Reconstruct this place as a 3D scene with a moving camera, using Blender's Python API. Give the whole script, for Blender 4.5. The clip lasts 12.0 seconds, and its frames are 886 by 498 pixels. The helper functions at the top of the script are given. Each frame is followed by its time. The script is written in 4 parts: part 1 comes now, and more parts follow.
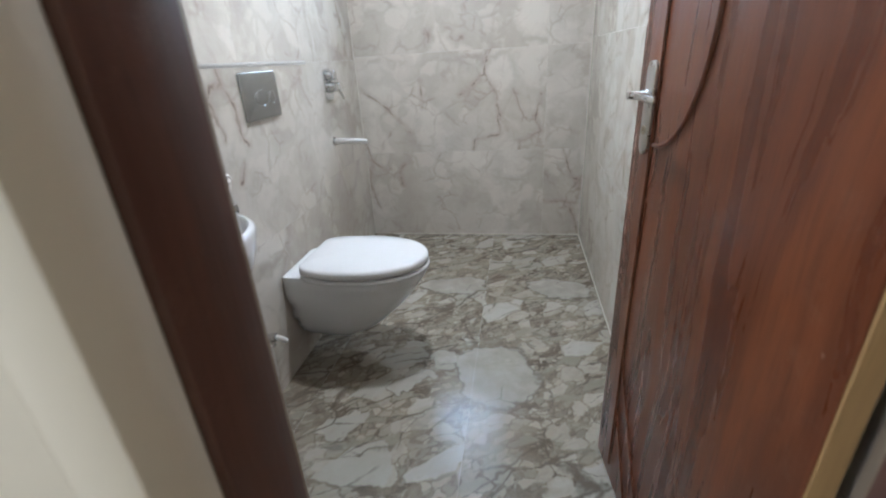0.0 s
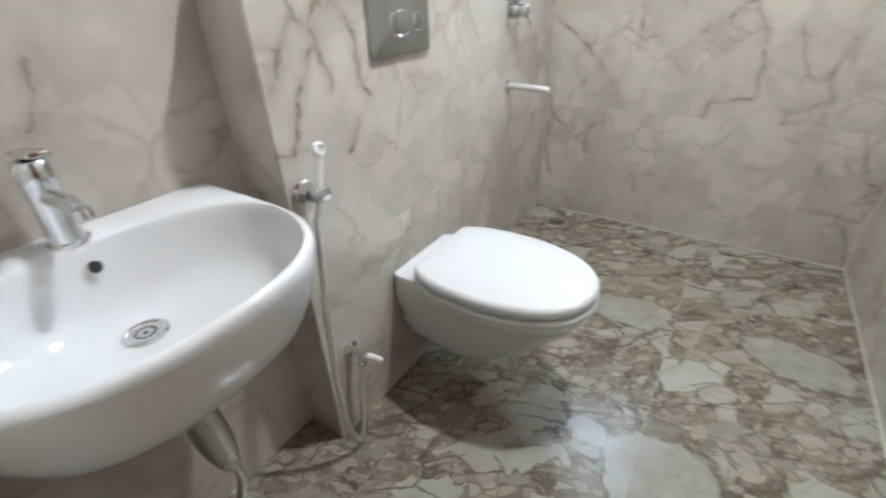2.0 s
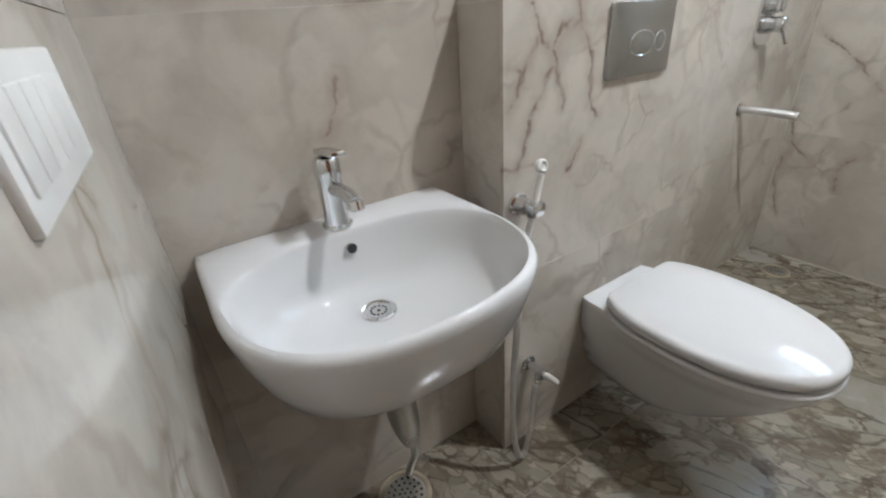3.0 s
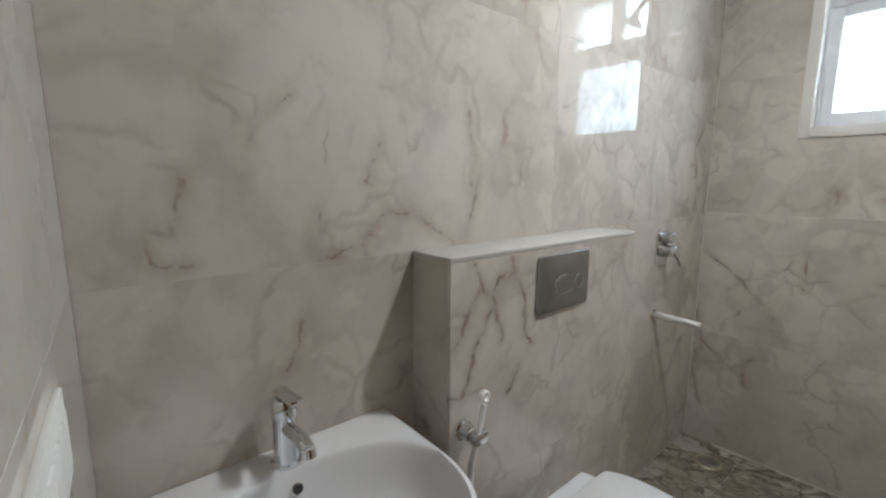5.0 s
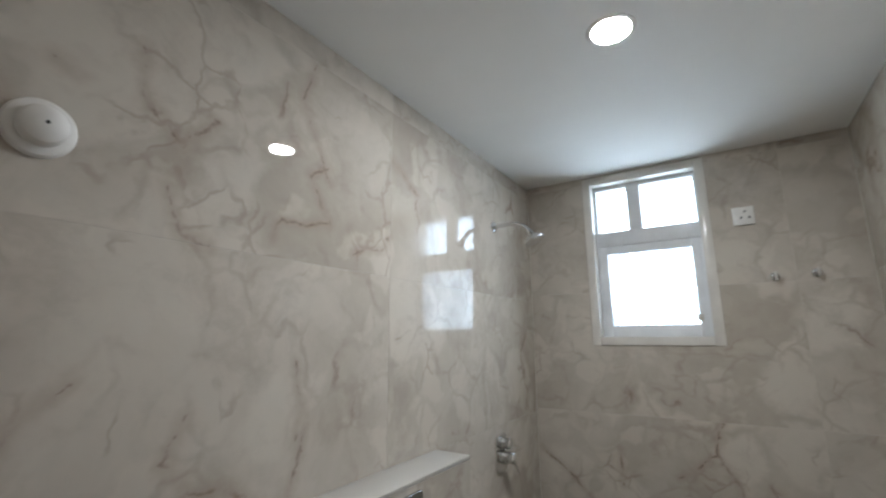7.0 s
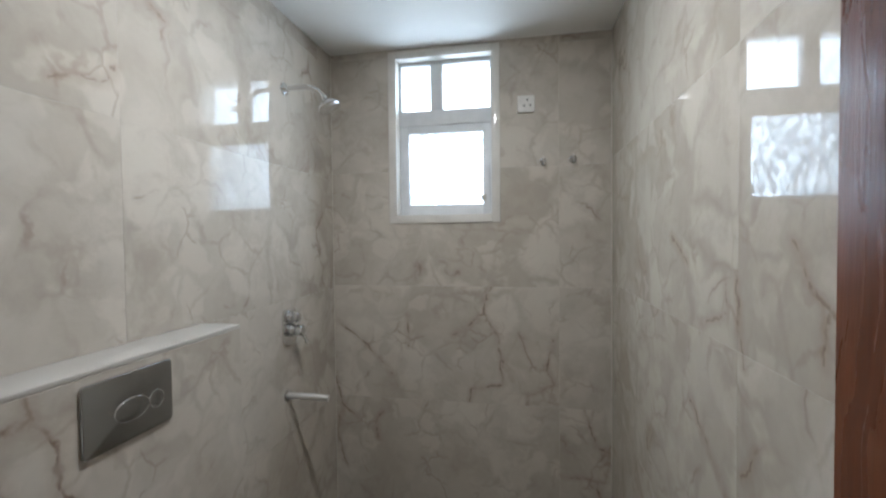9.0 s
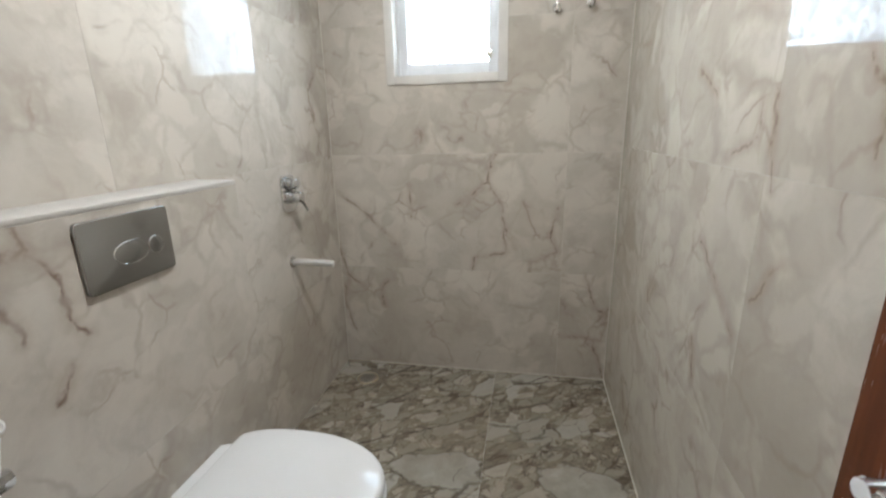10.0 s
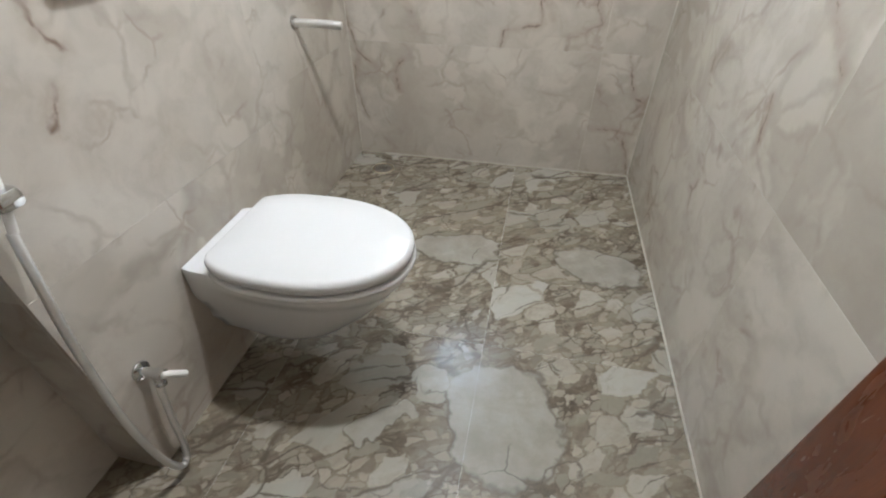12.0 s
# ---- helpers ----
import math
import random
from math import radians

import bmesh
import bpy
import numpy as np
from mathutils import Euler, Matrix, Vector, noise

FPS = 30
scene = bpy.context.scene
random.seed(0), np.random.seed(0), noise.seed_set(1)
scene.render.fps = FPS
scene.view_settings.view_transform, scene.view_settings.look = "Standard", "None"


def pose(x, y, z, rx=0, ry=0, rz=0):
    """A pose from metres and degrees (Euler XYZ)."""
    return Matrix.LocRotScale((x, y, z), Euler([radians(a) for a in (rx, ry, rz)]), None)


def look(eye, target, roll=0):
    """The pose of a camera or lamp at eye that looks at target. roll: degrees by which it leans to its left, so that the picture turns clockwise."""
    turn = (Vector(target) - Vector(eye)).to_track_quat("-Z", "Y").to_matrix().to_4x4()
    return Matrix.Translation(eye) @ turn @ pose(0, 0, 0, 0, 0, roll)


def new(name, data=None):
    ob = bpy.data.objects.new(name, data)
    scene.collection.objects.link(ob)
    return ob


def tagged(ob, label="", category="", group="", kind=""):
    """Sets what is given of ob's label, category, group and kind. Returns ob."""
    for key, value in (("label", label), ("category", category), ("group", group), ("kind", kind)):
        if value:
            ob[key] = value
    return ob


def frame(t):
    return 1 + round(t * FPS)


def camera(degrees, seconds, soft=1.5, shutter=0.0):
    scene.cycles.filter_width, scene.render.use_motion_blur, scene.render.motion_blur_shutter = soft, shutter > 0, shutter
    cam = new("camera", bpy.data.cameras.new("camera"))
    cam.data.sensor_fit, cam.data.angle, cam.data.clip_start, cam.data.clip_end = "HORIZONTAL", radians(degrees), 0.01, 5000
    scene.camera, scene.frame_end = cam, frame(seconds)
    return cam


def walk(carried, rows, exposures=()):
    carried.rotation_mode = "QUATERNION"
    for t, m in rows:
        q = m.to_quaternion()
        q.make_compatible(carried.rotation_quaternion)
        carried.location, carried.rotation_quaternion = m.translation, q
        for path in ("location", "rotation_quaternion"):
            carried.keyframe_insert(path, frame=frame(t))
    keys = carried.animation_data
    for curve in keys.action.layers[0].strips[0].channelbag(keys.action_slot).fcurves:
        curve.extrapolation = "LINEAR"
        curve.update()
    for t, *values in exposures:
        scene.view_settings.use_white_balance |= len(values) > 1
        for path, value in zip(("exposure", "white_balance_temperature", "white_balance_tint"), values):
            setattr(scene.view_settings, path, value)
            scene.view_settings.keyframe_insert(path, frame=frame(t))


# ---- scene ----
cam = camera(90.9, 12.0, soft=2.1, shutter=0.3)
PATH = [
    (0, (0.021, 0.221, 1.098), (-0.313, 2.024, 0.3), -3.5),
    (0.5, (0.018, 0.436, 1.1), (-0.28, 2.254, 0.321), -3.6),
    (1, (-0.012, 0.614, 1.083), (-0.362, 2.409, 0.273), -3.4),
    (1.5, (-0.08, 0.745, 1.062), (-0.527, 2.434, 0.088), -1.9),
    (2, (-0.141, 0.766, 1.074), (-1.105, 2.189, 0.052), -2.2),
    (2.5, (-0.196, 0.732, 1.075), (-1.518, 1.836, 0.058), -2.6),
    (2.7, (-0.202, 0.717, 1.077), (-1.617, 1.707, 0.068), -2.9),
    (4.3, (-0.194, 0.68, 1.201), (-1.8, 1.734, 0.645), -1.8),
    (4.5, (-0.188, 0.679, 1.218), (-1.755, 1.827, 0.742), -1.2),
    (5, (-0.179, 0.681, 1.281), (-1.689, 1.953, 0.963), 0.3),
    (5.5, (-0.168, 0.678, 1.356), (-1.64, 2.024, 1.217), 0.1),
    (6, (-0.133, 0.684, 1.419), (-1.54, 2.103, 1.515), -0.1),
    (6.5, (-0.11, 0.693, 1.468), (-1.374, 2.221, 1.723), -0.4),
    (7, (-0.086, 0.704, 1.493), (-1.142, 2.355, 1.891), -0.4),
    (7.2, (-0.077, 0.716, 1.489), (-1.029, 2.419, 1.928), -0.7),
    (8.8, (0.045, 0.822, 1.407), (-0.37, 2.778, 1.439), -1.2),
    (9, (0.027, 0.84, 1.381), (-0.349, 2.804, 1.325), -0.6),
    (9.5, (0.025, 0.865, 1.31), (-0.335, 2.812, 1.031), -0.9),
    (10, (0.007, 0.881, 1.25), (-0.366, 2.773, 0.72), -1.3),
    (10.5, (-0.014, 0.899, 1.189), (-0.382, 2.695, 0.39), -1.4),
    (11, (-0.032, 0.911, 1.128), (-0.384, 2.572, 0.072), -1.3),
    (11.5, (-0.043, 0.927, 1.086), (-0.371, 2.466, -0.149), -0.8),
    (12, (-0.072, 0.911, 1.065), (-0.4, 2.438, -0.184), -0.1),
]
WINDOW_WATTS, BEDROOM_WATTS, LAMP_STRENGTH = 26.0, 21.0, 460.0
EXPOSURES = [(0.0, 1.42, 5350, 8), (0.5, 1.80, 5450, 6), (1.5, 1.54, 5600, 7), (2.0, 1.58, 5650, 7), (2.7, 1.32, 5750, 8), (4.3, 0.78, 5850, 8), (5.0, 0.52, 5900, 8), (5.5, 0.36, 5900, 8), (6.2, 0.12, 5950, 8),
             (7.2, 0.0, 5900, 8), (8.8, 0.10, 5850, 8), (9.5, 0.60, 5900, 8), (10.2, 1.0, 6050, 8), (11.0, 1.36, 6000, 8), (12.0, 1.47, 5850, 8)]
walk(cam, [(t, look(eye, target, roll)) for t, eye, target, roll in PATH], EXPOSURES)

# ---- world, sun and large lights ----
world = bpy.data.worlds.new("sky")
scene.world = world
world.use_nodes = True
wn = world.node_tree.nodes
sky = wn.new("ShaderNodeTexSky")
sky.sky_type, sky.sun_disc = "NISHITA", False
sky.sun_elevation, sky.sun_rotation = radians(50), radians(218)
world.node_tree.links.new(sky.outputs["Color"], wn["Background"].inputs["Color"])
wn["Background"].inputs["Strength"].default_value = 0.12

sun = new("sun", bpy.data.lights.new("sun", "SUN"))
sun.data.energy, sun.data.angle, sun.data.color = 2.5, radians(0.5), (1.0, 0.95, 0.88)
sun.matrix_world = look((0, 0, 0), (0.35, 0.45, -0.85))


def area_lamp(name, eye, target, width, height, watts, colour):
    """A rectangular area lamp: a window's daylight or an added fill."""
    data = bpy.data.lights.new(name, "AREA")
    data.shape, data.size, data.size_y, data.energy, data.color = "RECTANGLE", width, height, watts, colour
    ob = new(name, data)
    ob.matrix_world = look(eye, target)
    return ob


area_lamp("window_daylight", (-0.37, 3.26, 1.80), (-0.37, 2.0, 1.90), 0.9, 1.1, WINDOW_WATTS, (0.80, 0.91, 1.0))
# added fill lamp for the outer room, which has no window opening
area_lamp("bedroom_fill", (-1.88, -0.7, 1.5), (0.0, -0.5, 1.2), 1.1, 1.2, BEDROOM_WATTS, (1.0, 0.97, 0.92))

# ---- materials ----


def material(name):
    m = bpy.data.materials.new(name)
    m.use_nodes = True
    return m, m.node_tree.nodes, m.node_tree.links, m.node_tree.nodes["Principled BSDF"]


class Net:
    """Short hand for wiring one material."""

    def __init__(self, name):
        self.m, self.n, self.l, self.b = material(name)

    def node(self, kind, **values):
        node = self.n.new("ShaderNode" + kind)
        for key, value in values.items():
            if key == "operation":
                node.operation = value
            elif key == "feature":
                node.feature = value
            elif key == "blend":
                node.blend_type = value
            elif key == "clamp":
                node.use_clamp = value
            elif key == "interp":
                node.interpolation_type = value
        return node

    def put(self, value, socket):
        if isinstance(value, bpy.types.NodeSocket):
            self.l.new(value, socket)
        else:
            socket.default_value = value

    def math(self, op, a, b=0.0, c=0.0, clamp=False):
        node = self.node("Math", operation=op, clamp=clamp)
        for k, v in enumerate((a, b, c)):
            self.put(v, node.inputs[k])
        return node.outputs[0]

    def vec(self, op, a, b=(0, 0, 0)):
        node = self.node("VectorMath", operation=op)
        self.put(a, node.inputs[0])
        if op == "SCALE":
            self.put(b, node.inputs["Scale"])
        else:
            self.put(b, node.inputs[1])
        return node.outputs["Value"] if op in ("LENGTH", "DISTANCE", "DOT_PRODUCT") else node.outputs["Vector"]

    def step(self, x, lo, hi, a=0.0, b=1.0):
        node = self.node("MapRange", interp="SMOOTHSTEP")
        for k, v in enumerate((x, lo, hi, a, b)):
            self.put(v, node.inputs[k])
        return node.outputs[0]

    def noise(self, v, scale, detail=4.0, rough=0.55, distort=0.0):
        node = self.node("TexNoise")
        self.put(v, node.inputs["Vector"])
        node.inputs["Scale"].default_value, node.inputs["Detail"].default_value = scale, detail
        node.inputs["Roughness"].default_value, node.inputs["Distortion"].default_value = rough, distort
        return node.outputs["Fac"]

    def noise_vec(self, v, scale, amount, detail=3.0):
        node = self.node("TexNoise")
        self.put(v, node.inputs["Vector"])
        node.inputs["Scale"].default_value, node.inputs["Detail"].default_value = scale, detail
        mid = self.vec("SUBTRACT", node.outputs["Color"], (0.5, 0.5, 0.5))
        return self.vec("SCALE", mid, amount)

    def voronoi(self, v, scale, feature="F1"):
        node = self.node("TexVoronoi", feature=feature)
        self.put(v, node.inputs["Vector"])
        node.inputs["Scale"].default_value = scale
        return node

    def mix(self, f, a, b, blend="MIX"):
        node = self.n.new("ShaderNodeMix")
        node.data_type, node.blend_type = "RGBA", blend
        for k, v in ((0, f), (6, a), (7, b)):
            self.put(v, node.inputs[k])
        return node.outputs[2]

    def coords(self, random_shift=0.0):
        co = self.n.new("ShaderNodeTexCoord").outputs["Object"]
        if random_shift:
            info = self.n.new("ShaderNodeObjectInfo")
            shift = self.vec("SCALE", (1.0, 0.73, 0.41), self.math("MULTIPLY", info.outputs["Random"], random_shift))
            co = self.vec("ADD", co, shift)
        return co

    def bump(self, height, strength, distance=0.001):
        node = self.n.new("ShaderNodeBump")
        node.inputs["Strength"].default_value, node.inputs["Distance"].default_value = strength, distance
        self.put(height, node.inputs["Height"])
        self.l.new(node.outputs[0], self.b.inputs["Normal"])

    def done(self, colour=None, rough=None, metal=None):
        if colour is not None:
            self.put(colour, self.b.inputs["Base Color"])
        if rough is not None:
            self.put(rough, self.b.inputs["Roughness"])
        if metal is not None:
            self.b.inputs["Metallic"].default_value = metal
        return self.m


# where the strongest natural cracks run: along the wall and height
BOX_CRACKS = [[(1.3, 1.12), (1.34, 1.05), (1.39, 1)],
              [(1.39, 1), (1.36, 0.98), (1.32, 0.91), (1.29, 0.81)],
              [(1.33, 1.04), (1.3, 0.99), (1.27, 0.94), (1.26, 0.93)],
              [(1.3, 0.99), (1.26, 1)],
              [(1.37, 1.02), (1.39, 1.05), (1.44, 1.07), (1.45, 1.12)],
              [(1.44, 1.06), (1.49, 1.01), (1.49, 0.93), (1.52, 0.88)],
              [(1.39, 1), (1.41, 0.91)],
              [(1.47, 0.83), (1.43, 0.77)]]
LEFT_CRACKS = [[(0.81, 1.27), (0.8, 1.23), (0.79, 1.2)],
               [(0.79, 1.2), (0.76, 1.2)],
               [(0.76, 1.18), (0.76, 1.15), (0.82, 1.14)],
               [(1.17, 1.35), (1.14, 1.27), (1.19, 1.21)],
               [(1.19, 1.21), (1.27, 1.2), (1.37, 1.13)],
               [(1.18, 1.21), (1.13, 1.17), (1.13, 1.13)],
               [(1.13, 1.15), (1.06, 1.13), (1.03, 1.13), (1.02, 1.15), (1.03, 1.22)],
               [(0.99, 1.01), (0.96, 0.93)],
               [(1.42, 1.15), (1.44, 1.22), (1.45, 1.29)]]
UPPER_CRACKS = [[(1.43, 2.23), (1.39, 2.1), (1.45, 2), (1.5, 1.91)],
                [(1.49, 1.96), (1.43, 1.91), (1.5, 1.79)],
                [(1.33, 1.73), (1.35, 1.77), (1.49, 1.79)],
                [(1.6, 1.73), (1.73, 1.77), (1.75, 1.81)],
                [(1.02, 2.04), (1.03, 1.94), (1.11, 1.87), (1.17, 1.95)],
                [(1.09, 1.78), (1.13, 1.69), (1.18, 1.68)],
                [(0.8, 1.92), (0.84, 1.85), (0.86, 1.84)],
                [(0.9, 1.95), (0.94, 1.94)],
                [(1.42, 1.44), (1.44, 1.33), (1.43, 1.26)],
                [(0.98, 1.43), (0.91, 1.35)],
                [(1.77, 2.07), (1.9, 1.99)]]
BACK_CRACKS = [[(-0.14, 1.13), (-0.18, 1.01), (-0.11, 0.88), (-0.1, 0.79), (-0.05, 0.68)],
               [(-0.18, 1), (-0.33, 0.89)],
               [(-0.1, 0.79), (-0.09, 0.66), (-0.24, 0.63), (-0.25, 0.57)],
               [(0.15, 0.88), (0.12, 0.74), (0.15, 0.67), (0.03, 0.61)],
               [(0.29, 0.55), (0.35, 0.39), (0.4, 0.36), (0.38, 0.21), (0.18, 0.24)],
               [(0.34, 0.21), (0.45, -0.09)],
               [(-0.94, 0.95), (-0.82, 0.87), (-0.65, 0.69)],
               [(-0.96, 0.67), (-0.91, 0.51), (-0.84, 0.44)],
               [(-0.92, 0.47), (-0.96, 0.37), (-0.9, 0.2)],
               [(-0.7, 0.49), (-0.74, 0.44), (-0.73, 0.34)],
               [(-0.56, 0.98), (-0.56, 0.83)]]
RIGHT_CRACKS = [[(1.91, 1.18), (1.78, 1.22), (1.79, 1.29)],
                [(1.75, 1.29), (1.72, 1.14)],
                [(1.57, 1.36), (1.53, 1.31), (1.45, 1.25)],
                [(1.49, 1.27), (1.5, 1.21)],
                [(2.12, 1.37), (2, 1.31)],
                [(1.98, 0.98), (1.92, 0.95), (1.77, 0.84)],
                [(1.65, 1.02), (1.72, 0.93)],
                [(1.96, 0.74), (1.92, 0.64)]]


def wall_marble(name, cracks=(), spot=None, bold=1.0):
    """Polished beige porcelain with soft fragments and fading red-brown cracks."""
    k = Net(name)
    co = k.coords(41.0)
    bent = k.vec("ADD", co, k.noise_vec(co, 2.4, 0.26))
    bent = k.vec("ADD", bent, k.noise_vec(co, 9.0, 0.09))
    bent = k.vec("ADD", bent, k.noise_vec(co, 34.0, 0.022))
    cloud = k.noise(bent, 1.7, 6, 0.62)
    base = k.mix(k.step(cloud, 0.30, 0.70), (0.445, 0.415, 0.375, 1), (0.60, 0.575, 0.535, 1))

    def patches(scale, lo, hi, colour, amount):
        v = k.voronoi(bent, scale)
        sep = k.n.new("ShaderNodeSeparateColor")
        k.put(v.outputs["Color"], sep.inputs[0])
        e = k.voronoi(bent, scale, "DISTANCE_TO_EDGE").outputs["Distance"]
        inner = k.step(e, 0.0, 0.16)
        pick = k.step(sep.outputs[0], lo, hi)
        return k.mix(k.math("MULTIPLY", k.math("MULTIPLY", inner, pick), amount), base, colour)

    base = patches(4.0, 0.45, 0.75, (0.640, 0.617, 0.576, 1), 0.78)
    base = patches(9.0, 0.50, 0.80, (0.615, 0.588, 0.544, 1), 0.62)
    haze = k.step(k.noise(bent, 4.6, 7, 0.68), 0.46, 0.72, 0.0, 0.48)
    base = k.mix(haze, base, (0.38, 0.345, 0.31, 1))
    web = k.voronoi(bent, 5.2, "DISTANCE_TO_EDGE").outputs["Distance"]
    web = k.math("MULTIPLY", k.step(web, 0.0, 0.07, 1.0, 0.0), k.step(k.noise(co, 6.0, 4), 0.40, 0.65))
    base = k.mix(k.math("MULTIPLY", web, 0.38), base, (0.34, 0.29, 0.25, 1))
    edge = k.voronoi(bent, 3.1, "DISTANCE_TO_EDGE").outputs["Distance"]
    where = k.step(k.noise(co, 3.3, 3), 0.60 if cracks else 0.55, 0.70 if cracks else 0.65)
    halo = k.math("MULTIPLY", k.step(edge, 0.0, 0.09, 1.0, 0.0), where)
    base = k.mix(k.math("MULTIPLY", halo, 0.32), base, (0.37, 0.31, 0.27, 1))
    line = k.math("MULTIPLY", k.step(edge, 0.002, 0.022, 1.0, 0.0), where)
    base = k.mix(k.math("MULTIPLY", line, 0.50), base, (0.235, 0.175, 0.14, 1))
    edge2 = k.voronoi(bent, 7.5, "DISTANCE_TO_EDGE").outputs["Distance"]
    where2 = k.step(k.noise(co, 4.7, 3), 0.55, 0.66)
    line2 = k.math("MULTIPLY", k.step(edge2, 0.004, 0.06, 1.0, 0.0), where2)
    base = k.mix(k.math("MULTIPLY", line2, 0.40), base, (0.31, 0.245, 0.205, 1))
    if cracks:
        place = k.coords()
        shaky = k.vec("ADD", place, k.noise_vec(place, 13.0, 0.045))
        shaky = k.vec("ADD", shaky, k.noise_vec(place, 55.0, 0.014))
        near = None
        for line_points in cracks:
            for a, b in zip(line_points, line_points[1:]):
                a, b = Vector(spot(*a)), Vector(spot(*b))
                ab = b - a
                rel = k.vec("SUBTRACT", shaky, tuple(a))
                h = k.math("MULTIPLY", k.vec("DOT_PRODUCT", rel, tuple(ab)), 1.0 / max(ab.length_squared, 1e-6), clamp=True)
                d = k.vec("DISTANCE", rel, k.vec("SCALE", tuple(ab), h))
                near = d if near is None else k.math("MINIMUM", near, d)
        wide = k.step(k.noise(place, 21.0, 3), 0.3, 0.7, 0.002 * bold, 0.0085 * bold ** 1.4)
        base = k.mix(k.step(near, 0.0, 0.030, 0.42, 0.0), base, (0.37, 0.305, 0.26, 1))
        fade = k.step(k.noise(place, 13.0, 2), 0.36, 0.60, 0.18 * bold, 0.62 * bold)
        base = k.mix(k.math("MULTIPLY", k.step(near, 0.0005, wide, 1.0, 0.0), fade), base, (0.190, 0.138, 0.108, 1))
    base = k.mix(1.0, base, (0.905, 0.867, 0.812, 1), "MULTIPLY")
    k.b.inputs["IOR"].default_value = 1.52
    smear = k.noise(co, 5.0, 5, 0.6)
    return k.done(base, k.step(smear, 0.35, 0.75, 0.004, 0.012))


# the largest pale fragments of the floor: middle, half sizes and turn
FLOOR_SLABS = [(-0.05, 1.55, 0.14, 0.18, 18), (-0.30, 2.22, 0.18, 0.085, 8), (0.24, 2.23, 0.15, 0.10, -12), (-0.36, 1.46, 0.085, 0.035, 40), (-0.25, 1.62, 0.05, 0.045, 20)]


def floor_marble():
    """Polished breccia: grey-beige angular fragments in an olive-brown ground."""
    k = Net("floor_marble")
    co = k.coords(23.0)
    turn = k.n.new("ShaderNodeVectorRotate")
    turn.rotation_type = "Z_AXIS"
    turn.inputs["Angle"].default_value = radians(-32)
    k.put(co, turn.inputs["Vector"])
    flat = k.vec("MULTIPLY", turn.outputs[0], (0.85, 1.35, 1.0))
    bent = k.vec("ADD", flat, k.noise_vec(co, 3.0, 0.13))
    bent = k.vec("ADD", bent, k.noise_vec(co, 12.0, 0.036))
    bent = k.vec("ADD", bent, k.noise_vec(co, 45.0, 0.016))

    def shards(scale, drop, soft):
        v = k.voronoi(bent, scale)
        sep = k.n.new("ShaderNodeSeparateColor")
        k.put(v.outputs["Color"], sep.inputs[0])
        e = k.voronoi(bent, scale, "DISTANCE_TO_EDGE").outputs["Distance"]
        keep = k.step(sep.outputs[1], drop, drop + 0.06)
        return sep.outputs[0], k.math("MULTIPLY", k.step(e, 0.015, soft), keep), e

    slab_tone, slab_body, slab_edge = shards(7.0, 0.84, 0.05)
    mid_tone, mid_body, mid_edge = shards(14.0, 0.60, 0.08)
    chip_tone, chip_body, chip_edge = shards(29.0, 0.36, 0.12)
    grit_tone, grit_body, grit_edge = shards(52.0, 0.40, 0.20)
    fine = k.noise(bent, 20.0, 7, 0.74)
    mud = k.noise(bent, 6.5, 7, 0.74)
    ground = k.mix(k.step(mud, 0.30, 0.70), (0.062, 0.048, 0.034, 1), (0.195, 0.162, 0.118, 1))
    grit = k.mix(grit_tone, (0.15, 0.125, 0.09, 1), (0.28, 0.245, 0.19, 1))
    base = k.mix(k.math("MULTIPLY", grit_body, 0.6), ground, grit)
    chip = k.mix(chip_tone, (0.16, 0.138, 0.104, 1), (0.32, 0.285, 0.228, 1))
    base = k.mix(k.math("MULTIPLY", chip_body, 0.75), base, chip)
    mid = k.mix(mid_tone, (0.18, 0.158, 0.122, 1), (0.335, 0.308, 0.258, 1))
    mid = k.mix(k.step(fine, 0.42, 0.72, 0.0, 0.7), mid, (0.20, 0.175, 0.133, 1))
    base = k.mix(k.math("MULTIPLY", mid_body, 0.85), base, mid)
    slab_colour = k.mix(slab_tone, (0.24, 0.222, 0.184, 1), (0.335, 0.318, 0.278, 1))
    slab_colour = k.mix(k.step(fine, 0.46, 0.75, 0.0, 0.6), slab_colour, (0.24, 0.215, 0.172, 1))
    base = k.mix(k.math("MULTIPLY", slab_body, 0.9), base, slab_colour)
    # long dark seams that run with the layers
    seam = k.voronoi(k.vec("MULTIPLY", bent, (0.55, 1.3, 1.0)), 5.0, "DISTANCE_TO_EDGE").outputs["Distance"]
    thick = k.step(k.noise(co, 7.0, 4, 0.6), 0.38, 0.70, 0.006, 0.085)
    vein = k.math("MULTIPLY", k.step(seam, 0.0, thick, 1.0, 0.0), k.step(k.noise(co, 4.0, 3), 0.40, 0.55))
    base = k.mix(k.math("MULTIPLY", vein, 0.88), base, (0.075, 0.060, 0.043, 1))
    # the largest pale fragments lie across the smaller ones
    place = k.coords()
    shaky = k.vec("ADD", place, k.noise_vec(place, 6.0, 0.12))
    shaky = k.vec("ADD", shaky, k.noise_vec(place, 24.0, 0.045))
    near = None
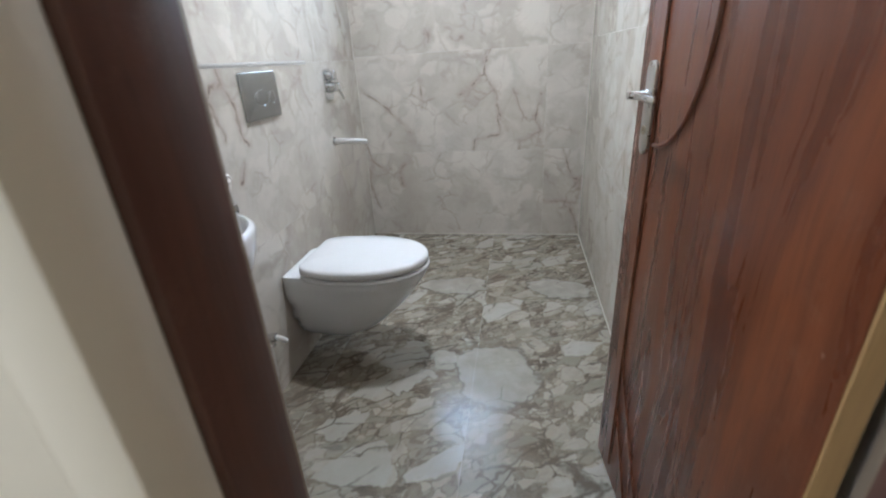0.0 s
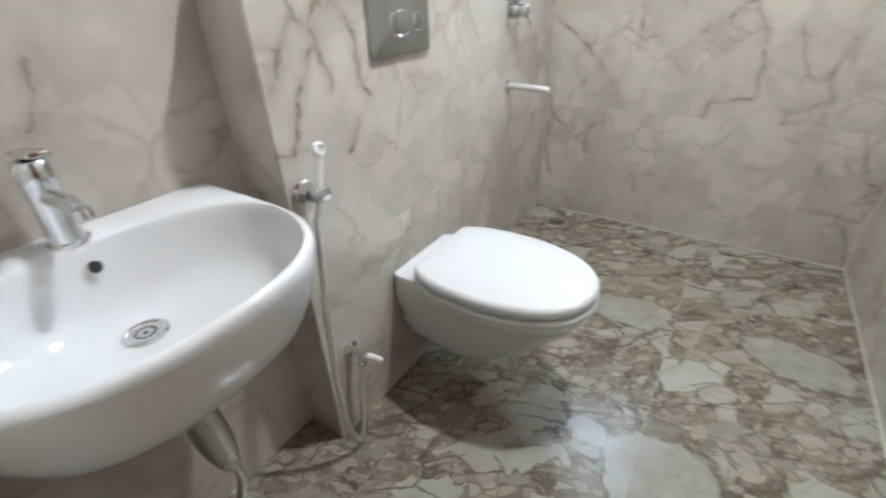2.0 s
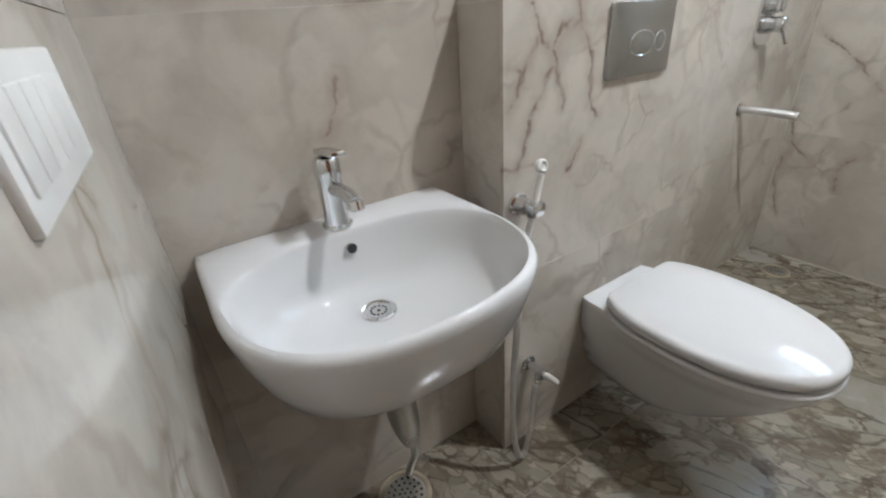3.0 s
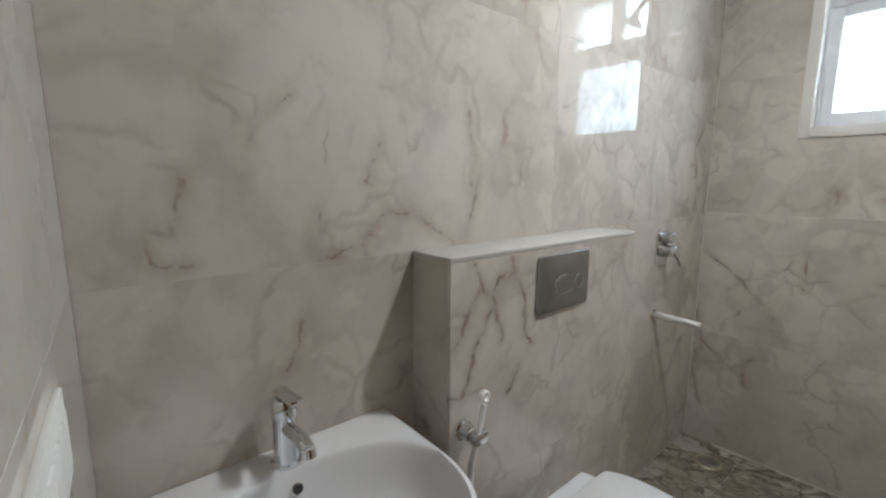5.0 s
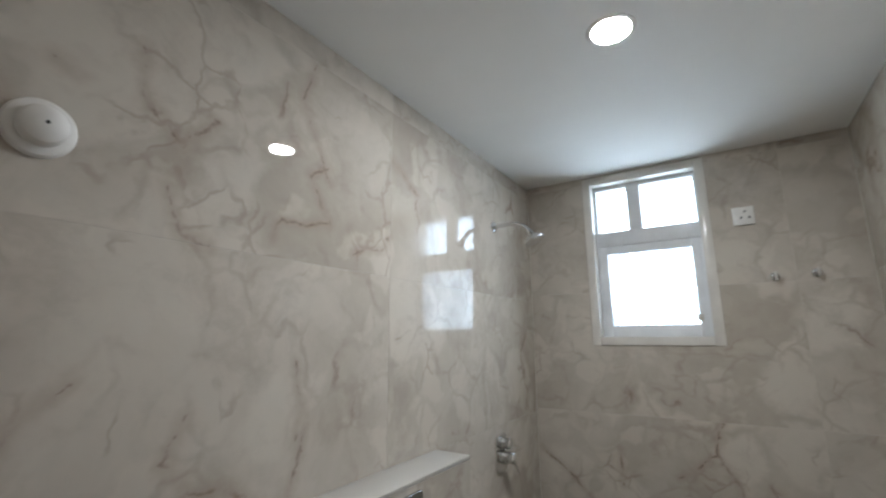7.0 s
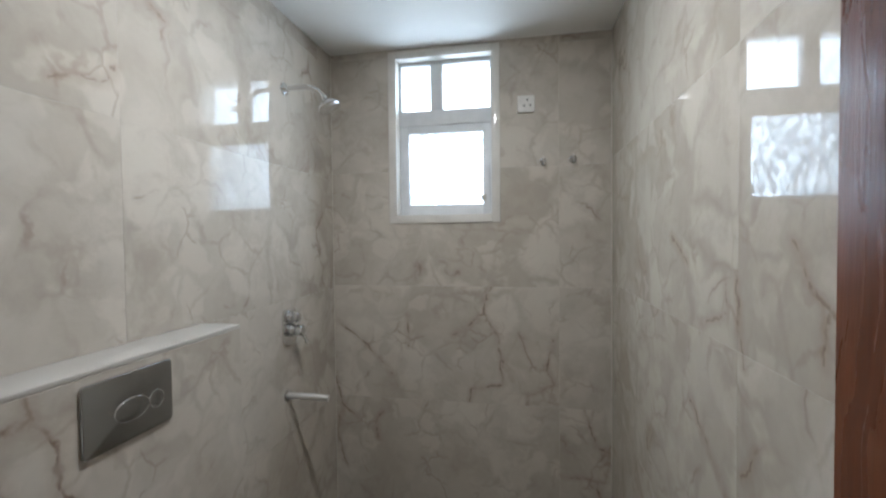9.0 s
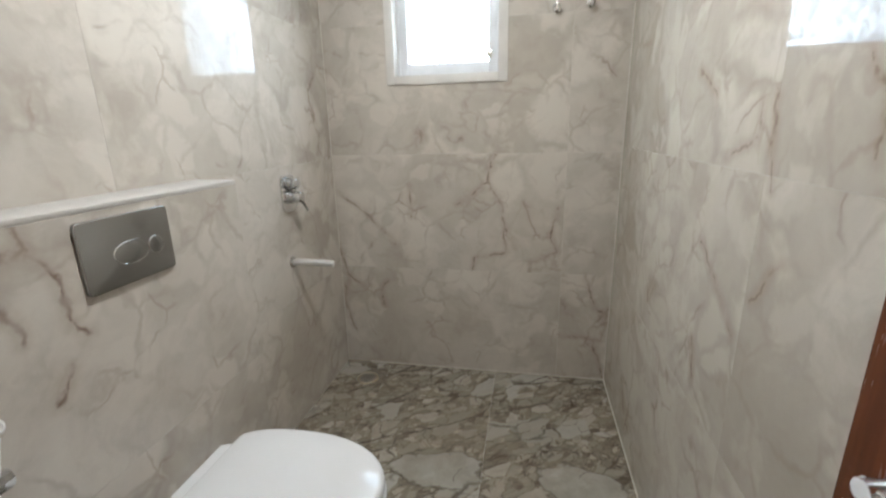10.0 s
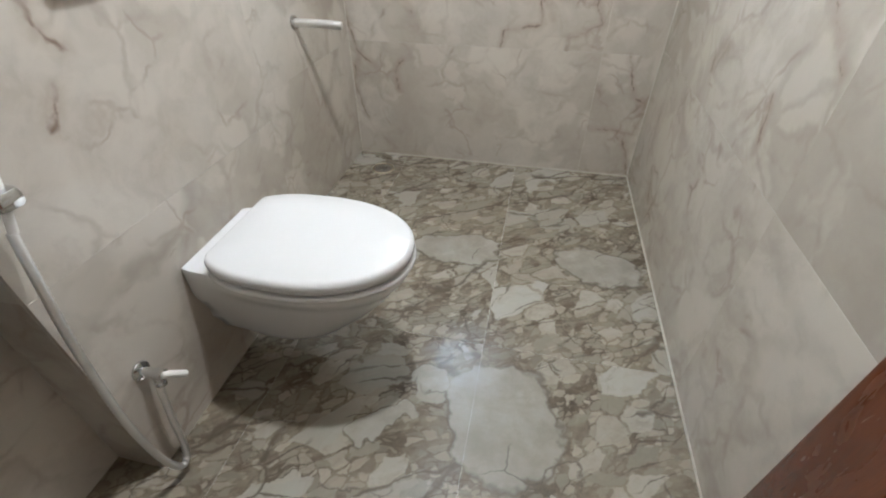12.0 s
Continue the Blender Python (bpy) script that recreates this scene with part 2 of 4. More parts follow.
    for x, y, a, b, angle in FLOOR_SLABS:
        c, si = math.cos(radians(angle)), math.sin(radians(angle))
        rel = k.vec("SUBTRACT", shaky, (x, y, 0))
        u = k.math("ABSOLUTE", k.math("MULTIPLY", k.vec("DOT_PRODUCT", rel, (c, si, 0)), 1.0 / a))
        v = k.math("ABSOLUTE", k.math("MULTIPLY", k.vec("DOT_PRODUCT", rel, (-si, c, 0)), 1.0 / b))
        d = k.math("MAXIMUM", k.math("MAXIMUM", u, v), k.math("MULTIPLY", k.math("ADD", u, v), 0.68))
        near = d if near is None else k.math("MINIMUM", near, d)
    pale = k.mix(k.step(k.noise(place, 8.0, 6, 0.7), 0.30, 0.70), (0.245, 0.226, 0.188, 1), (0.330, 0.312, 0.272, 1))
    rim = k.math("MULTIPLY", k.step(near, 0.98, 1.10, 1.0, 0.0), k.step(k.noise(place, 9.0, 3), 0.36, 0.54, 0.0, 0.85))
    base = k.mix(rim, base, (0.085, 0.068, 0.050, 1))
    base = k.mix(k.step(near, 0.92, 1.02, 0.78, 0.0), base, pale)
    crack = k.step(k.voronoi(bent, 5.0, "DISTANCE_TO_EDGE").outputs["Distance"], 0.0, 0.016, 1.0, 0.0)
    crack = k.math("MULTIPLY", crack, k.step(k.noise(co, 6.0, 3), 0.50, 0.60))
    base = k.mix(k.math("MULTIPLY", crack, 0.85), base, (0.075, 0.061, 0.046, 1))
    dust = k.noise(co, 3.0, 6, 0.7)
    base = k.mix(k.step(dust, 0.45, 0.78, 0.0, 0.20), base, (0.28, 0.235, 0.172, 1))
    base = k.mix(1.0, base, (1.15, 1.15, 1.145, 1), "MULTIPLY")
    return k.done(base, k.step(k.noise(co, 6.0, 5, 0.7), 0.35, 0.75, 0.14, 0.28))


def stained_wood(name, dark, light, rough, along=2):
    """Red-brown stained wood with long grain, streaks and dusty scuffs."""
    k = Net(name)
    co = k.coords(7.0)
    squeeze = [15.0, 15.0, 15.0]
    squeeze[along] = 1.0
    long = k.vec("MULTIPLY", k.vec("ADD", co, k.noise_vec(co, 3.0, 0.05)), tuple(squeeze))
    streak = k.noise(long, 1.0, 6, 0.62, 0.9)
    grain = k.noise(k.vec("MULTIPLY", co, tuple(v * 9 for v in squeeze)), 1.0, 4, 0.7)
    base = k.mix(k.step(streak, 0.30, 0.70), dark, light)
    base = k.mix(k.step(grain, 0.42, 0.75, 0.0, 0.30), base, tuple(c * 0.45 for c in dark[:3]) + (1,))
    knot = k.step(k.noise(k.vec("MULTIPLY", co, (5.0, 5.0, 1.2)), 1.0, 4, 0.6), 0.54, 0.72, 0.0, 0.36)
    base = k.mix(knot, base, tuple(c * 0.6 for c in dark[:3]) + (1,))
    cloudy = k.step(k.noise(co, 6.0, 8, 0.80), 0.52, 0.80, 0.0, 0.26)
    base = k.mix(cloudy, base, (0.34, 0.22, 0.15, 1))
    slant = k.vec("MULTIPLY", co, (60.0, 60.0, 9.0))
    scratch = k.step(k.noise(slant, 1.0, 2, 0.5, 1.5), 0.74, 0.79, 0.0, 0.55)
    base = k.mix(scratch, base, (0.46, 0.34, 0.26, 1))
    k.bump(grain, 0.22, 0.002)
    return k.done(base, k.step(streak, 0.3, 0.7, rough, rough + 0.18))


def plain(name, colour, rough, metal=0.0, wear=0.06, scale=6.0, bump=0.0, ior=1.5):
    """A plain finish with faint stains."""
    k = Net(name)
    co = k.coords()
    mottle = k.noise(co, scale, 5, 0.6)
    k.b.inputs["IOR"].default_value = ior
    low = tuple(c * (1 - wear) for c in colour) + (1,)
    base = k.mix(k.step(mottle, 0.3, 0.7), low, colour + (1,))
    if bump:
        k.bump(k.noise(co, scale * 30, 3), bump, 0.001)
    return k.done(base, k.step(mottle, 0.3, 0.7, rough, rough * 1.5 + 0.01), metal)


def glass_material(name, rough, relief):
    k = Net(name)
    k.b.inputs["Transmission Weight"].default_value = 1.0
    k.b.inputs["IOR"].default_value = 1.45
    if relief:
        co = k.coords()
        long = k.vec("MULTIPLY", co, (1.0, 1.0, 0.55))
        k.bump(k.noise(long, 42.0, 3, 0.6, 0.8), relief, 0.02)
        # light-dark mottle of refraction through the relief, put into the glass colour
        mottle = k.step(k.noise(long, 38.0, 5, 0.7, 0.5), 0.42, 0.60)
        return k.done(k.mix(mottle, (0.30, 0.33, 0.36, 1), (0.93, 0.96, 0.98, 1)), rough)
    return k.done((0.93, 0.96, 0.98, 1), rough)


def lamp_material(name, colour, strength):
    k = Net(name)
    k.b.inputs["Emission Color"].default_value = colour + (1,)
    k.b.inputs["Emission Strength"].default_value = strength
    return k.done((0.8, 0.8, 0.8, 1), 0.4)


MARBLE = wall_marble("wall_marble")
MARBLE_LEFT = wall_marble("left_marble", LEFT_CRACKS + UPPER_CRACKS, lambda u, z: (-0.96, u, z))
MARBLE_BACK = wall_marble("back_marble", BACK_CRACKS, lambda u, z: (u, 2.96, z), 1.2)
MARBLE_RIGHT = wall_marble("right_marble", RIGHT_CRACKS, lambda u, z: (0.415, u, z))
MARBLE_BOX = wall_marble("boxing_marble", BOX_CRACKS, lambda u, z: (-0.83, u, z), 1.4)
FLOOR = floor_marble()
GROUT = plain("grout", (0.60, 0.57, 0.52), 0.7, wear=0.25, scale=14, bump=0.2)
SEAL = plain("beige_seal", (0.56, 0.52, 0.44), 0.6, wear=0.25, scale=20)
EDGE = plain("tile_edge", (0.47, 0.445, 0.405), 0.30, wear=0.12, scale=9)
DOOR_WOOD = stained_wood("door_wood", (0.100, 0.029, 0.013, 1), (0.205, 0.064, 0.023, 1), 0.22)
FRAME_WOOD = stained_wood("frame_wood", (0.080, 0.034, 0.024, 1), (0.120, 0.050, 0.034, 1), 0.40)
PALE_WOOD = stained_wood("pale_wood", (0.26, 0.21, 0.155, 1), (0.38, 0.32, 0.245, 1), 0.55)
RAW_WOOD = stained_wood("raw_wood", (0.40, 0.25, 0.10, 1), (0.52, 0.34, 0.15, 1), 0.55)
CREAM = plain("cream_paint", (0.74, 0.68, 0.56), 0.6, wear=0.05, scale=2.5, bump=0.08)
CEILING = plain("ceiling_paint", (0.85, 0.84, 0.81), 0.55, wear=0.05, scale=1.8, bump=0.05)
CERAMIC = plain("white_ceramic", (0.64, 0.632, 0.622), 0.008, wear=0.02, scale=3, ior=1.66)
SEAT = plain("white_plastic", (0.63, 0.62, 0.608), 0.010, wear=0.02, scale=3, ior=1.6)
WHITE = plain("white_fitting", (0.76, 0.74, 0.70), 0.35, wear=0.10, scale=16)
CHROME = plain("chrome", (0.78, 0.79, 0.80), 0.06, 1.0, wear=0.10, scale=18)
SATIN = plain("satin_steel", (0.62, 0.60, 0.56), 0.26, 1.0, wear=0.15, scale=22)
PLATE = plain("grey_chrome", (0.46, 0.47, 0.47), 0.14, 1.0, wear=0.08, scale=8)
HOSE = plain("bright_steel_hose", (0.80, 0.79, 0.77), 0.30, 0.85, wear=0.10, scale=30)
# near-black, worn by solid discs in place of the shade inside holes
HOLE_SHADE = plain("hole_shade", (0.02, 0.02, 0.02), 0.7)
BRASS = plain("dull_brass", (0.50, 0.43, 0.31), 0.35, 0.5, wear=0.3, scale=25)
STONE = plain("window_marble", (0.70, 0.67, 0.62), 0.14, wear=0.10, scale=7)
ALUMINIUM = plain("window_paint", (0.74, 0.75, 0.76), 0.35, wear=0.10, scale=12)
CLEAR = glass_material("clear_glass", 0.0, 0.0)
FROSTED = glass_material("patterned_glass", 0.12, 0.9)
LAMP = lamp_material("lamp_diffuser", (1.0, 0.975, 0.94), LAMP_STRENGTH)
# for an unseen floor; tone set to limit bounce through the door
OUTER_FLOOR = plain("bedroom_floor", (0.33, 0.28, 0.22), 0.15, wear=0.12, scale=4)

# ---- mesh helpers ----


def part(name, bm, mat, parent=None, label="", sharp=35):
    """Links a bmesh as one mesh object."""
    mesh = bpy.data.meshes.new(name)
    bmesh.ops.recalc_face_normals(bm, faces=bm.faces)
    for f in bm.faces:
        f.smooth = True
    bm.to_mesh(mesh)
    bm.free()
    mesh.set_sharp_from_angle(angle=radians(sharp))
    mesh.materials.append(mat)
    ob = new(name, mesh)
    if parent is not None:
        ob.parent = parent
        ob.matrix_parent_inverse = Matrix.Translation(parent.matrix_basis.translation).inverted()
    if label:
        ob["label"] = label
    return ob


def thing(name, place, label, category, group=""):
    ob = new(name)
    ob.empty_display_size = 0.05
    ob.location = place
    return tagged(ob, label, category, group)


def slab(bm, x0, y0, z0, x1, y1, z1, bevel=0.0, segments=2):
    made = bmesh.ops.create_cube(bm, size=1.0)["verts"]
    for v in made:
        v.co = Vector(((x0 + x1) / 2 + v.co.x * (x1 - x0), (y0 + y1) / 2 + v.co.y * (y1 - y0), (z0 + z1) / 2 + v.co.z * (z1 - z0)))
    if bevel:
        edges = list({e for v in made for e in v.link_edges})
        bmesh.ops.bevel(bm, geom=edges, offset=bevel, segments=segments, profile=0.5, affect="EDGES")
    return bm


def block(*corners, bevel=0.0, segments=2):
    return slab(bmesh.new(), *corners, bevel=bevel, segments=segments)


def loft(bm, rings, cap_start=True, cap_end=True):
    """A skin over closed rings that have the same number of points."""
    loops = [[bm.verts.new(p) for p in ring] for ring in rings]
    n = len(loops[0])
    for a, b in zip(loops, loops[1:]):
        for i in range(n):
            bm.faces.new((a[i], a[(i + 1) % n], b[(i + 1) % n], b[i]))
    if cap_start:
        bm.faces.new(loops[0][::-1])
    if cap_end:
        bm.faces.new(loops[-1])
    return bm


def lathe(bm, base, axis, profile, n=28):
    """Rings of (radius, distance along the axis) round an axis through base."""
    axis = Vector(axis).normalized()
    side = axis.orthogonal().normalized()
    other = axis.cross(side)
    base = Vector(base)
    rings = []
    for r, d in profile:
        rings.append([base + axis * d + (side * math.cos(a) + other * math.sin(a)) * max(r, 0.0002)
                      for a in (2 * math.pi * i / n for i in range(n))])
    return loft(bm, rings)


def smooth_line(points, steps=8):
    """A Catmull-Rom line through the points."""
    pts = [Vector(p) for p in points]
    pts = [2 * pts[0] - pts[1]] + pts + [2 * pts[-1] - pts[-2]]
    out = []
    for a, b, c, d in zip(pts, pts[1:], pts[2:], pts[3:]):
        for i in range(steps):
            t = i / steps
            out.append(0.5 * (2 * b + (c - a) * t + (2 * a - 5 * b + 4 * c - d) * t * t + (3 * b - a - 3 * c + d) * t ** 3))
    return out + [pts[-2]]


def tube(bm, line, radius, n=12, rib=0.0):
    """A round bar along a line; rib makes every second ring narrower."""
    side = None
    rings = []
    for i, p in enumerate(line):
        way = (line[min(i + 1, len(line) - 1)] - line[max(i - 1, 0)]).normalized()
        side = way.orthogonal().normalized() if side is None else (side - way * side.dot(way)).normalized()
        other = way.cross(side)
        r = radius * (1 - rib * (i % 2))
        rings.append([p + (side * math.cos(a) + other * math.sin(a)) * r for a in (2 * math.pi * k / n for k in range(n))])
    return loft(bm, rings)


def outline(cx, cy, inside, z, n=72):
    """The rim of a flat shape as a ring of points at height z, seen from a centre inside it."""
    ring = []
    for i in range(n):
        a = 2 * math.pi * i / n
        lo, hi = 0.0, 1.0
        for _ in range(26):
            mid = (lo + hi) / 2
            if inside(cx + mid * math.cos(a), cy + mid * math.sin(a)):
                lo = mid
            else:
                hi = mid
        ring.append(Vector((cx + lo * math.cos(a), cy + lo * math.sin(a), z)))
    return ring


# ---- the large structure ----
LEFT, RIGHT, BACK, CEIL = -0.96, 0.415, 2.96, 2.315
FRONT_L, FRONT_R = 0.664, 0.625
BOX_X, BOX_Y0, BOX_Y1, BOX_Z = -0.83, 1.25, 2.02, 1.122
JAMB_L, JAMB_R, HEAD = -0.236, 0.352, 1.965
WIN_X0, WIN_X1, WIN_Z0, WIN_Z1 = -0.650, -0.095, 1.450, 2.305
SKIN, JOINT = 0.010, 0.0006


def structure(name, bm, mat, label, category):
    return tagged(part(name, bm, mat), label, category, kind="structure")


floor = structure("floor", block(LEFT - 0.1, 0.60, -0.12, RIGHT + 0.1, BACK + 0.1, -JOINT), GROUT,
                  "grey-brown polished breccia tile floor with pale grout lines", "floor")
wall_left = structure("wall_left", block(LEFT - 0.15, 0.434, -0.12, LEFT - JOINT, BACK + 0.15, CEIL + 0.1), GROUT,
                      "beige polished marble tile wall with brown cracks", "wall")
wall_right = structure("wall_right", block(RIGHT + JOINT, 0.434, -0.12, RIGHT + 0.15, BACK + 0.15, CEIL + 0.1), GROUT,
                       "glossy pale beige marble tile wall reflecting the window", "wall")
bm = bmesh.new()
slab(bm, LEFT - JOINT, BACK + JOINT, -0.12, WIN_X0, BACK + 0.22, CEIL + 0.1)
slab(bm, WIN_X1, BACK + JOINT, -0.12, RIGHT + JOINT, BACK + 0.22, CEIL + 0.1)
slab(bm, WIN_X0, BACK + JOINT, -0.12, WIN_X1, BACK + 0.22, WIN_Z0)
slab(bm, WIN_X0, BACK + JOINT, WIN_Z1, WIN_X1, BACK + 0.22, CEIL + 0.1)
wall_back = structure("wall_back", bm, GROUT, "beige marble tile wall with a small window near the ceiling", "wall")

# the wall with the door; its tiled face runs slightly askew
bm = bmesh.new()
for x0, x1 in ((LEFT - SKIN, JAMB_L - 0.080), (JAMB_R + 0.080, RIGHT + SKIN + 0.05)):
    slab(bm, x0, 0.405, -0.12, x1, 0.614, CEIL + 0.1)
slab(bm, JAMB_L - 0.080, 0.405, HEAD + 0.085, JAMB_R + 0.080, 0.614, CEIL + 0.1)
wall_front = structure("wall_front", bm, CREAM, "plastered door wall, cream outside and tiled inside", "wall")
ceiling = structure("ceiling", block(LEFT - 0.1, 0.615, CEIL, RIGHT + 0.1, BACK + 0.1, CEIL + 0.1), CEILING,
                    "plain white painted bathroom ceiling", "ceiling")
ledge_wall = structure("ledge_wall", block(LEFT - SKIN, BOX_Y0 + JOINT, -0.05, BOX_X - JOINT, BOX_Y1 - JOINT, BOX_Z - SKIN), GROUT,
                       "tiled cistern boxing with a pale stone ledge on top", "wall")

# the room outside the door; all but its door wall is unseen, added enclosure
OX0, OX1, OY0, OZ = -1.9, 1.9, -2.0, 2.7
bm = bmesh.new()
slab(bm, OX0 - 0.1, OY0 - 0.1, -0.12, OX1 + 0.1, 0.60, -0.012)
structure("bedroom_floor", bm, OUTER_FLOOR, "unseen beige-brown floor closing the room outside, toned to limit bounce", "floor")
bm = bmesh.new()
slab(bm, OX0 - 0.12, OY0 - 0.12, -0.12, OX0, 0.42, OZ)
slab(bm, OX1, OY0 - 0.12, -0.12, OX1 + 0.12, 0.42, OZ)
slab(bm, OX0, 0.405, -0.12, LEFT - SKIN, 0.433, OZ)
slab(bm, RIGHT + SKIN + 0.05, 0.405, -0.12, OX1, 0.433, OZ)
slab(bm, LEFT - SKIN, 0.405, CEIL + 0.1, RIGHT + SKIN + 0.05, 0.433, OZ)
slab(bm, OX0, OY0 - 0.12, -0.12, OX1, OY0, OZ)
structure("bedroom_wall", bm, CREAM, "smooth cream painted wall outside the bathroom", "wall")
structure("bedroom_ceiling", block(OX0 - 0.12, OY0 - 0.12, OZ, OX1 + 0.12, 0.62, OZ + 0.1), CEILING,
          "unseen plain white ceiling closing the room outside", "ceiling")

# ---- window ----
window = thing("window_1", (-0.37, BACK, WIN_Z0), "small white window with two top panes over a frosted pane", "window")
window["kind"] = "structure"
bm = bmesh.new()
slab(bm, WIN_X0, BACK - 0.006, WIN_Z0, WIN_X0 + 0.040, BACK + 0.20, WIN_Z1, 0.002)
slab(bm, WIN_X1 - 0.040, BACK - 0.006, WIN_Z0, WIN_X1, BACK + 0.20, WIN_Z1, 0.002)
slab(bm, WIN_X0 + 0.040, BACK - 0.006, WIN_Z1 - 0.040, WIN_X1 - 0.040, BACK + 0.20, WIN_Z1, 0.002)
part("surround", bm, STONE, window, "pale stone surround")
part("window_sill", block(WIN_X0 + 0.040, BACK - 0.008, WIN_Z0, WIN_X1 - 0.040, BACK + 0.20, WIN_Z0 + 0.040, bevel=0.003), STONE, window, "pale stone sill")
FX0, FX1, FZ0, FZ1, FY = WIN_X0 + 0.040, WIN_X1 - 0.040, WIN_Z0 + 0.040, WIN_Z1 - 0.040, BACK + 0.055
MID_Z0, MID_Z1, MUL0, MUL1 = 1.945, 2.020, -0.446, -0.384
bm = bmesh.new()
slab(bm, FX0, FY, FZ0, FX0 + 0.012, FY + 0.05, FZ1, 0.002)
slab(bm, FX1 - 0.012, FY, FZ0, FX1, FY + 0.05, FZ1, 0.002)
slab(bm, FX0, FY - 0.002, FZ1 - 0.018, FX1, FY + 0.05, FZ1, 0.002)
slab(bm, FX0, FY - 0.003, MID_Z0, FX1, FY + 0.05, MID_Z1, 0.002)
slab(bm, MUL0, FY - 0.001, MID_Z1, MUL1, FY + 0.05, FZ1, 0.002)
part("window_frame", bm, ALUMINIUM, window, "grey-white window frame")
bm = bmesh.new()
SX0, SX1, SZ0, SZ1 = FX0 + 0.012, FX1 - 0.012, FZ0, MID_Z0
slab(bm, SX0, FY + 0.004, SZ0, SX0 + 0.036, FY + 0.04, SZ1, 0.003)
slab(bm, SX1 - 0.036, FY + 0.004, SZ0, SX1, FY + 0.04, SZ1, 0.003)
slab(bm, SX0 + 0.036, FY + 0.004, SZ0, SX1 - 0.036, FY + 0.04, SZ0 + 0.055, 0.003)
slab(bm, SX0 + 0.036, FY + 0.004, SZ1 - 0.040, SX1 - 0.036, FY + 0.04, SZ1, 0.003)
sash = part("sash", bm, ALUMINIUM, window, "lower sash of painted metal")
for name, box, mat, label in (
        ("pane", (FX0 + 0.008, FY + 0.024, MID_Z1 - 0.004, MUL0 + 0.004, FY + 0.028, FZ1 - 0.014), CLEAR, "clear glass pane"),
        ("pane", (MUL1 - 0.004, FY + 0.024, MID_Z1 - 0.004, FX1 - 0.008, FY + 0.028, FZ1 - 0.014), CLEAR, "clear glass pane"),
        ("pane", (SX0 + 0.032, FY + 0.020, SZ0 + 0.050, SX1 - 0.032, FY + 0.024, SZ1 - 0.036), FROSTED, "patterned frosted glass pane")):
    pane = part(name, block(*box), mat, window, label)
    pane.visible_shadow = False
part("latch", block(SX1 - 0.045, FY - 0.006, SZ0 + 0.07, SX1 - 0.020, FY + 0.006, SZ0 + 0.10, bevel=0.003), SATIN, window, "small metal latch")

# ---- door frame and door ----
frame_thing = thing("door_frame", (JAMB_L, 0.55, 0), "dark brown stained wooden door frame in a plastered opening", "door frame")
frame_thing["kind"] = "structure"
for x, way in ((JAMB_L, -1), (JAMB_R, 1)):
    bm = block(min(x, x + way * 0.080), 0.465, -0.011, max(x, x + way * 0.080), 0.566, HEAD + 0.085, bevel=0.003)
    part("jamb", bm, FRAME_WOOD, frame_thing)
    a, b = sorted((x + way * 0.034, x + way * 0.080))
    part("rebate", block(a, 0.5665, -0.011, b, 0.616, HEAD + 0.085, bevel=0.002), PALE_WOOD, frame_thing, "pale wood rebate")
part("frame_head", block(JAMB_L, 0.466, HEAD, JAMB_R, 0.566, HEAD + 0.085, bevel=0.003), FRAME_WOOD, frame_thing)
bm = bmesh.new()
slab(bm, JAMB_L - 0.079, 0.403, -0.011, JAMB_L - 0.010, 0.465, HEAD + 0.085, 0.004)
slab(bm, JAMB_R + 0.010, 0.403, -0.011, JAMB_R + 0.079, 0.465, HEAD + 0.085, 0.004)
slab(bm, JAMB_L - 0.079, 0.403, HEAD + 0.01, JAMB_R + 0.079, 0.465, HEAD + 0.085, 0.004)
part("plaster_reveal", bm, CREAM, frame_thing, "cream plaster reveal")

# the leaf stands open along the right-hand wall; u runs from hinge to free edge
HINGE, FREE = Vector((0.341, 0.612, 0)), Vector((0.268, 1.238, 0))
U = (FREE - HINGE).normalized()
N = Vector((-U.y, U.x, 0))
LEAF_W, LEAF_T, LEAF_H = (FREE - HINGE).length, 0.034, 1.965
DOOR = Matrix(((U.x, N.x, 0, HINGE.x), (U.y, N.y, 0, HINGE.y), (0, 0, 1, 0), (0, 0, 0, 1)))
door = thing("door_1", HINGE, "red-brown stained wooden door standing open inwards", "door")
door["kind"] = "structure"


def on_door(bm):
    bm.transform(DOOR)
    return bm


part("door_leaf", on_door(block(0.004, -LEAF_T, 0.008, LEAF_W, 0, LEAF_H, bevel=0.002)), DOOR_WOOD, door)
part("raw_edge", on_door(block(0.0, -LEAF_T + 0.002, 0.01, 0.0035, -0.002, LEAF_H - 0.01)), RAW_WOOD, door, "pale raw wood hinge edge")


def bead(points, r=0.0045):
    """A raised moulding line on the leaf's face, from points (u, z)."""
    return on_door(tube(bmesh.new(), [Vector((u, 0.001, z)) for u, z in points], r, 8))


STILE = LEAF_W - 0.097
part("moulding", bead([(STILE, 0.05), (STILE, 1.0), (STILE, 1.92)], 0.003), DOOR_WOOD, door, "carved stile line")
arc = [(STILE - 0.012 - 0.165 * math.cos(a), 1.150 + 0.228 * math.sin(a)) for a in (math.pi * (i / 40 - 0.5) for i in range(41))]
part("moulding", bead(arc), DOOR_WOOD, door, "carved half-oval moulding")
part("moulding", bead([(STILE, 0.40), (0.32, 0.06)], 0.003), DOOR_WOOD, door, "carved slanting moulding")
part("moulding", bead([(STILE, 0.26), (0.42, 0.06)], 0.003), DOOR_WOOD, door, "carved slanting moulding")
bm = bmesh.new()
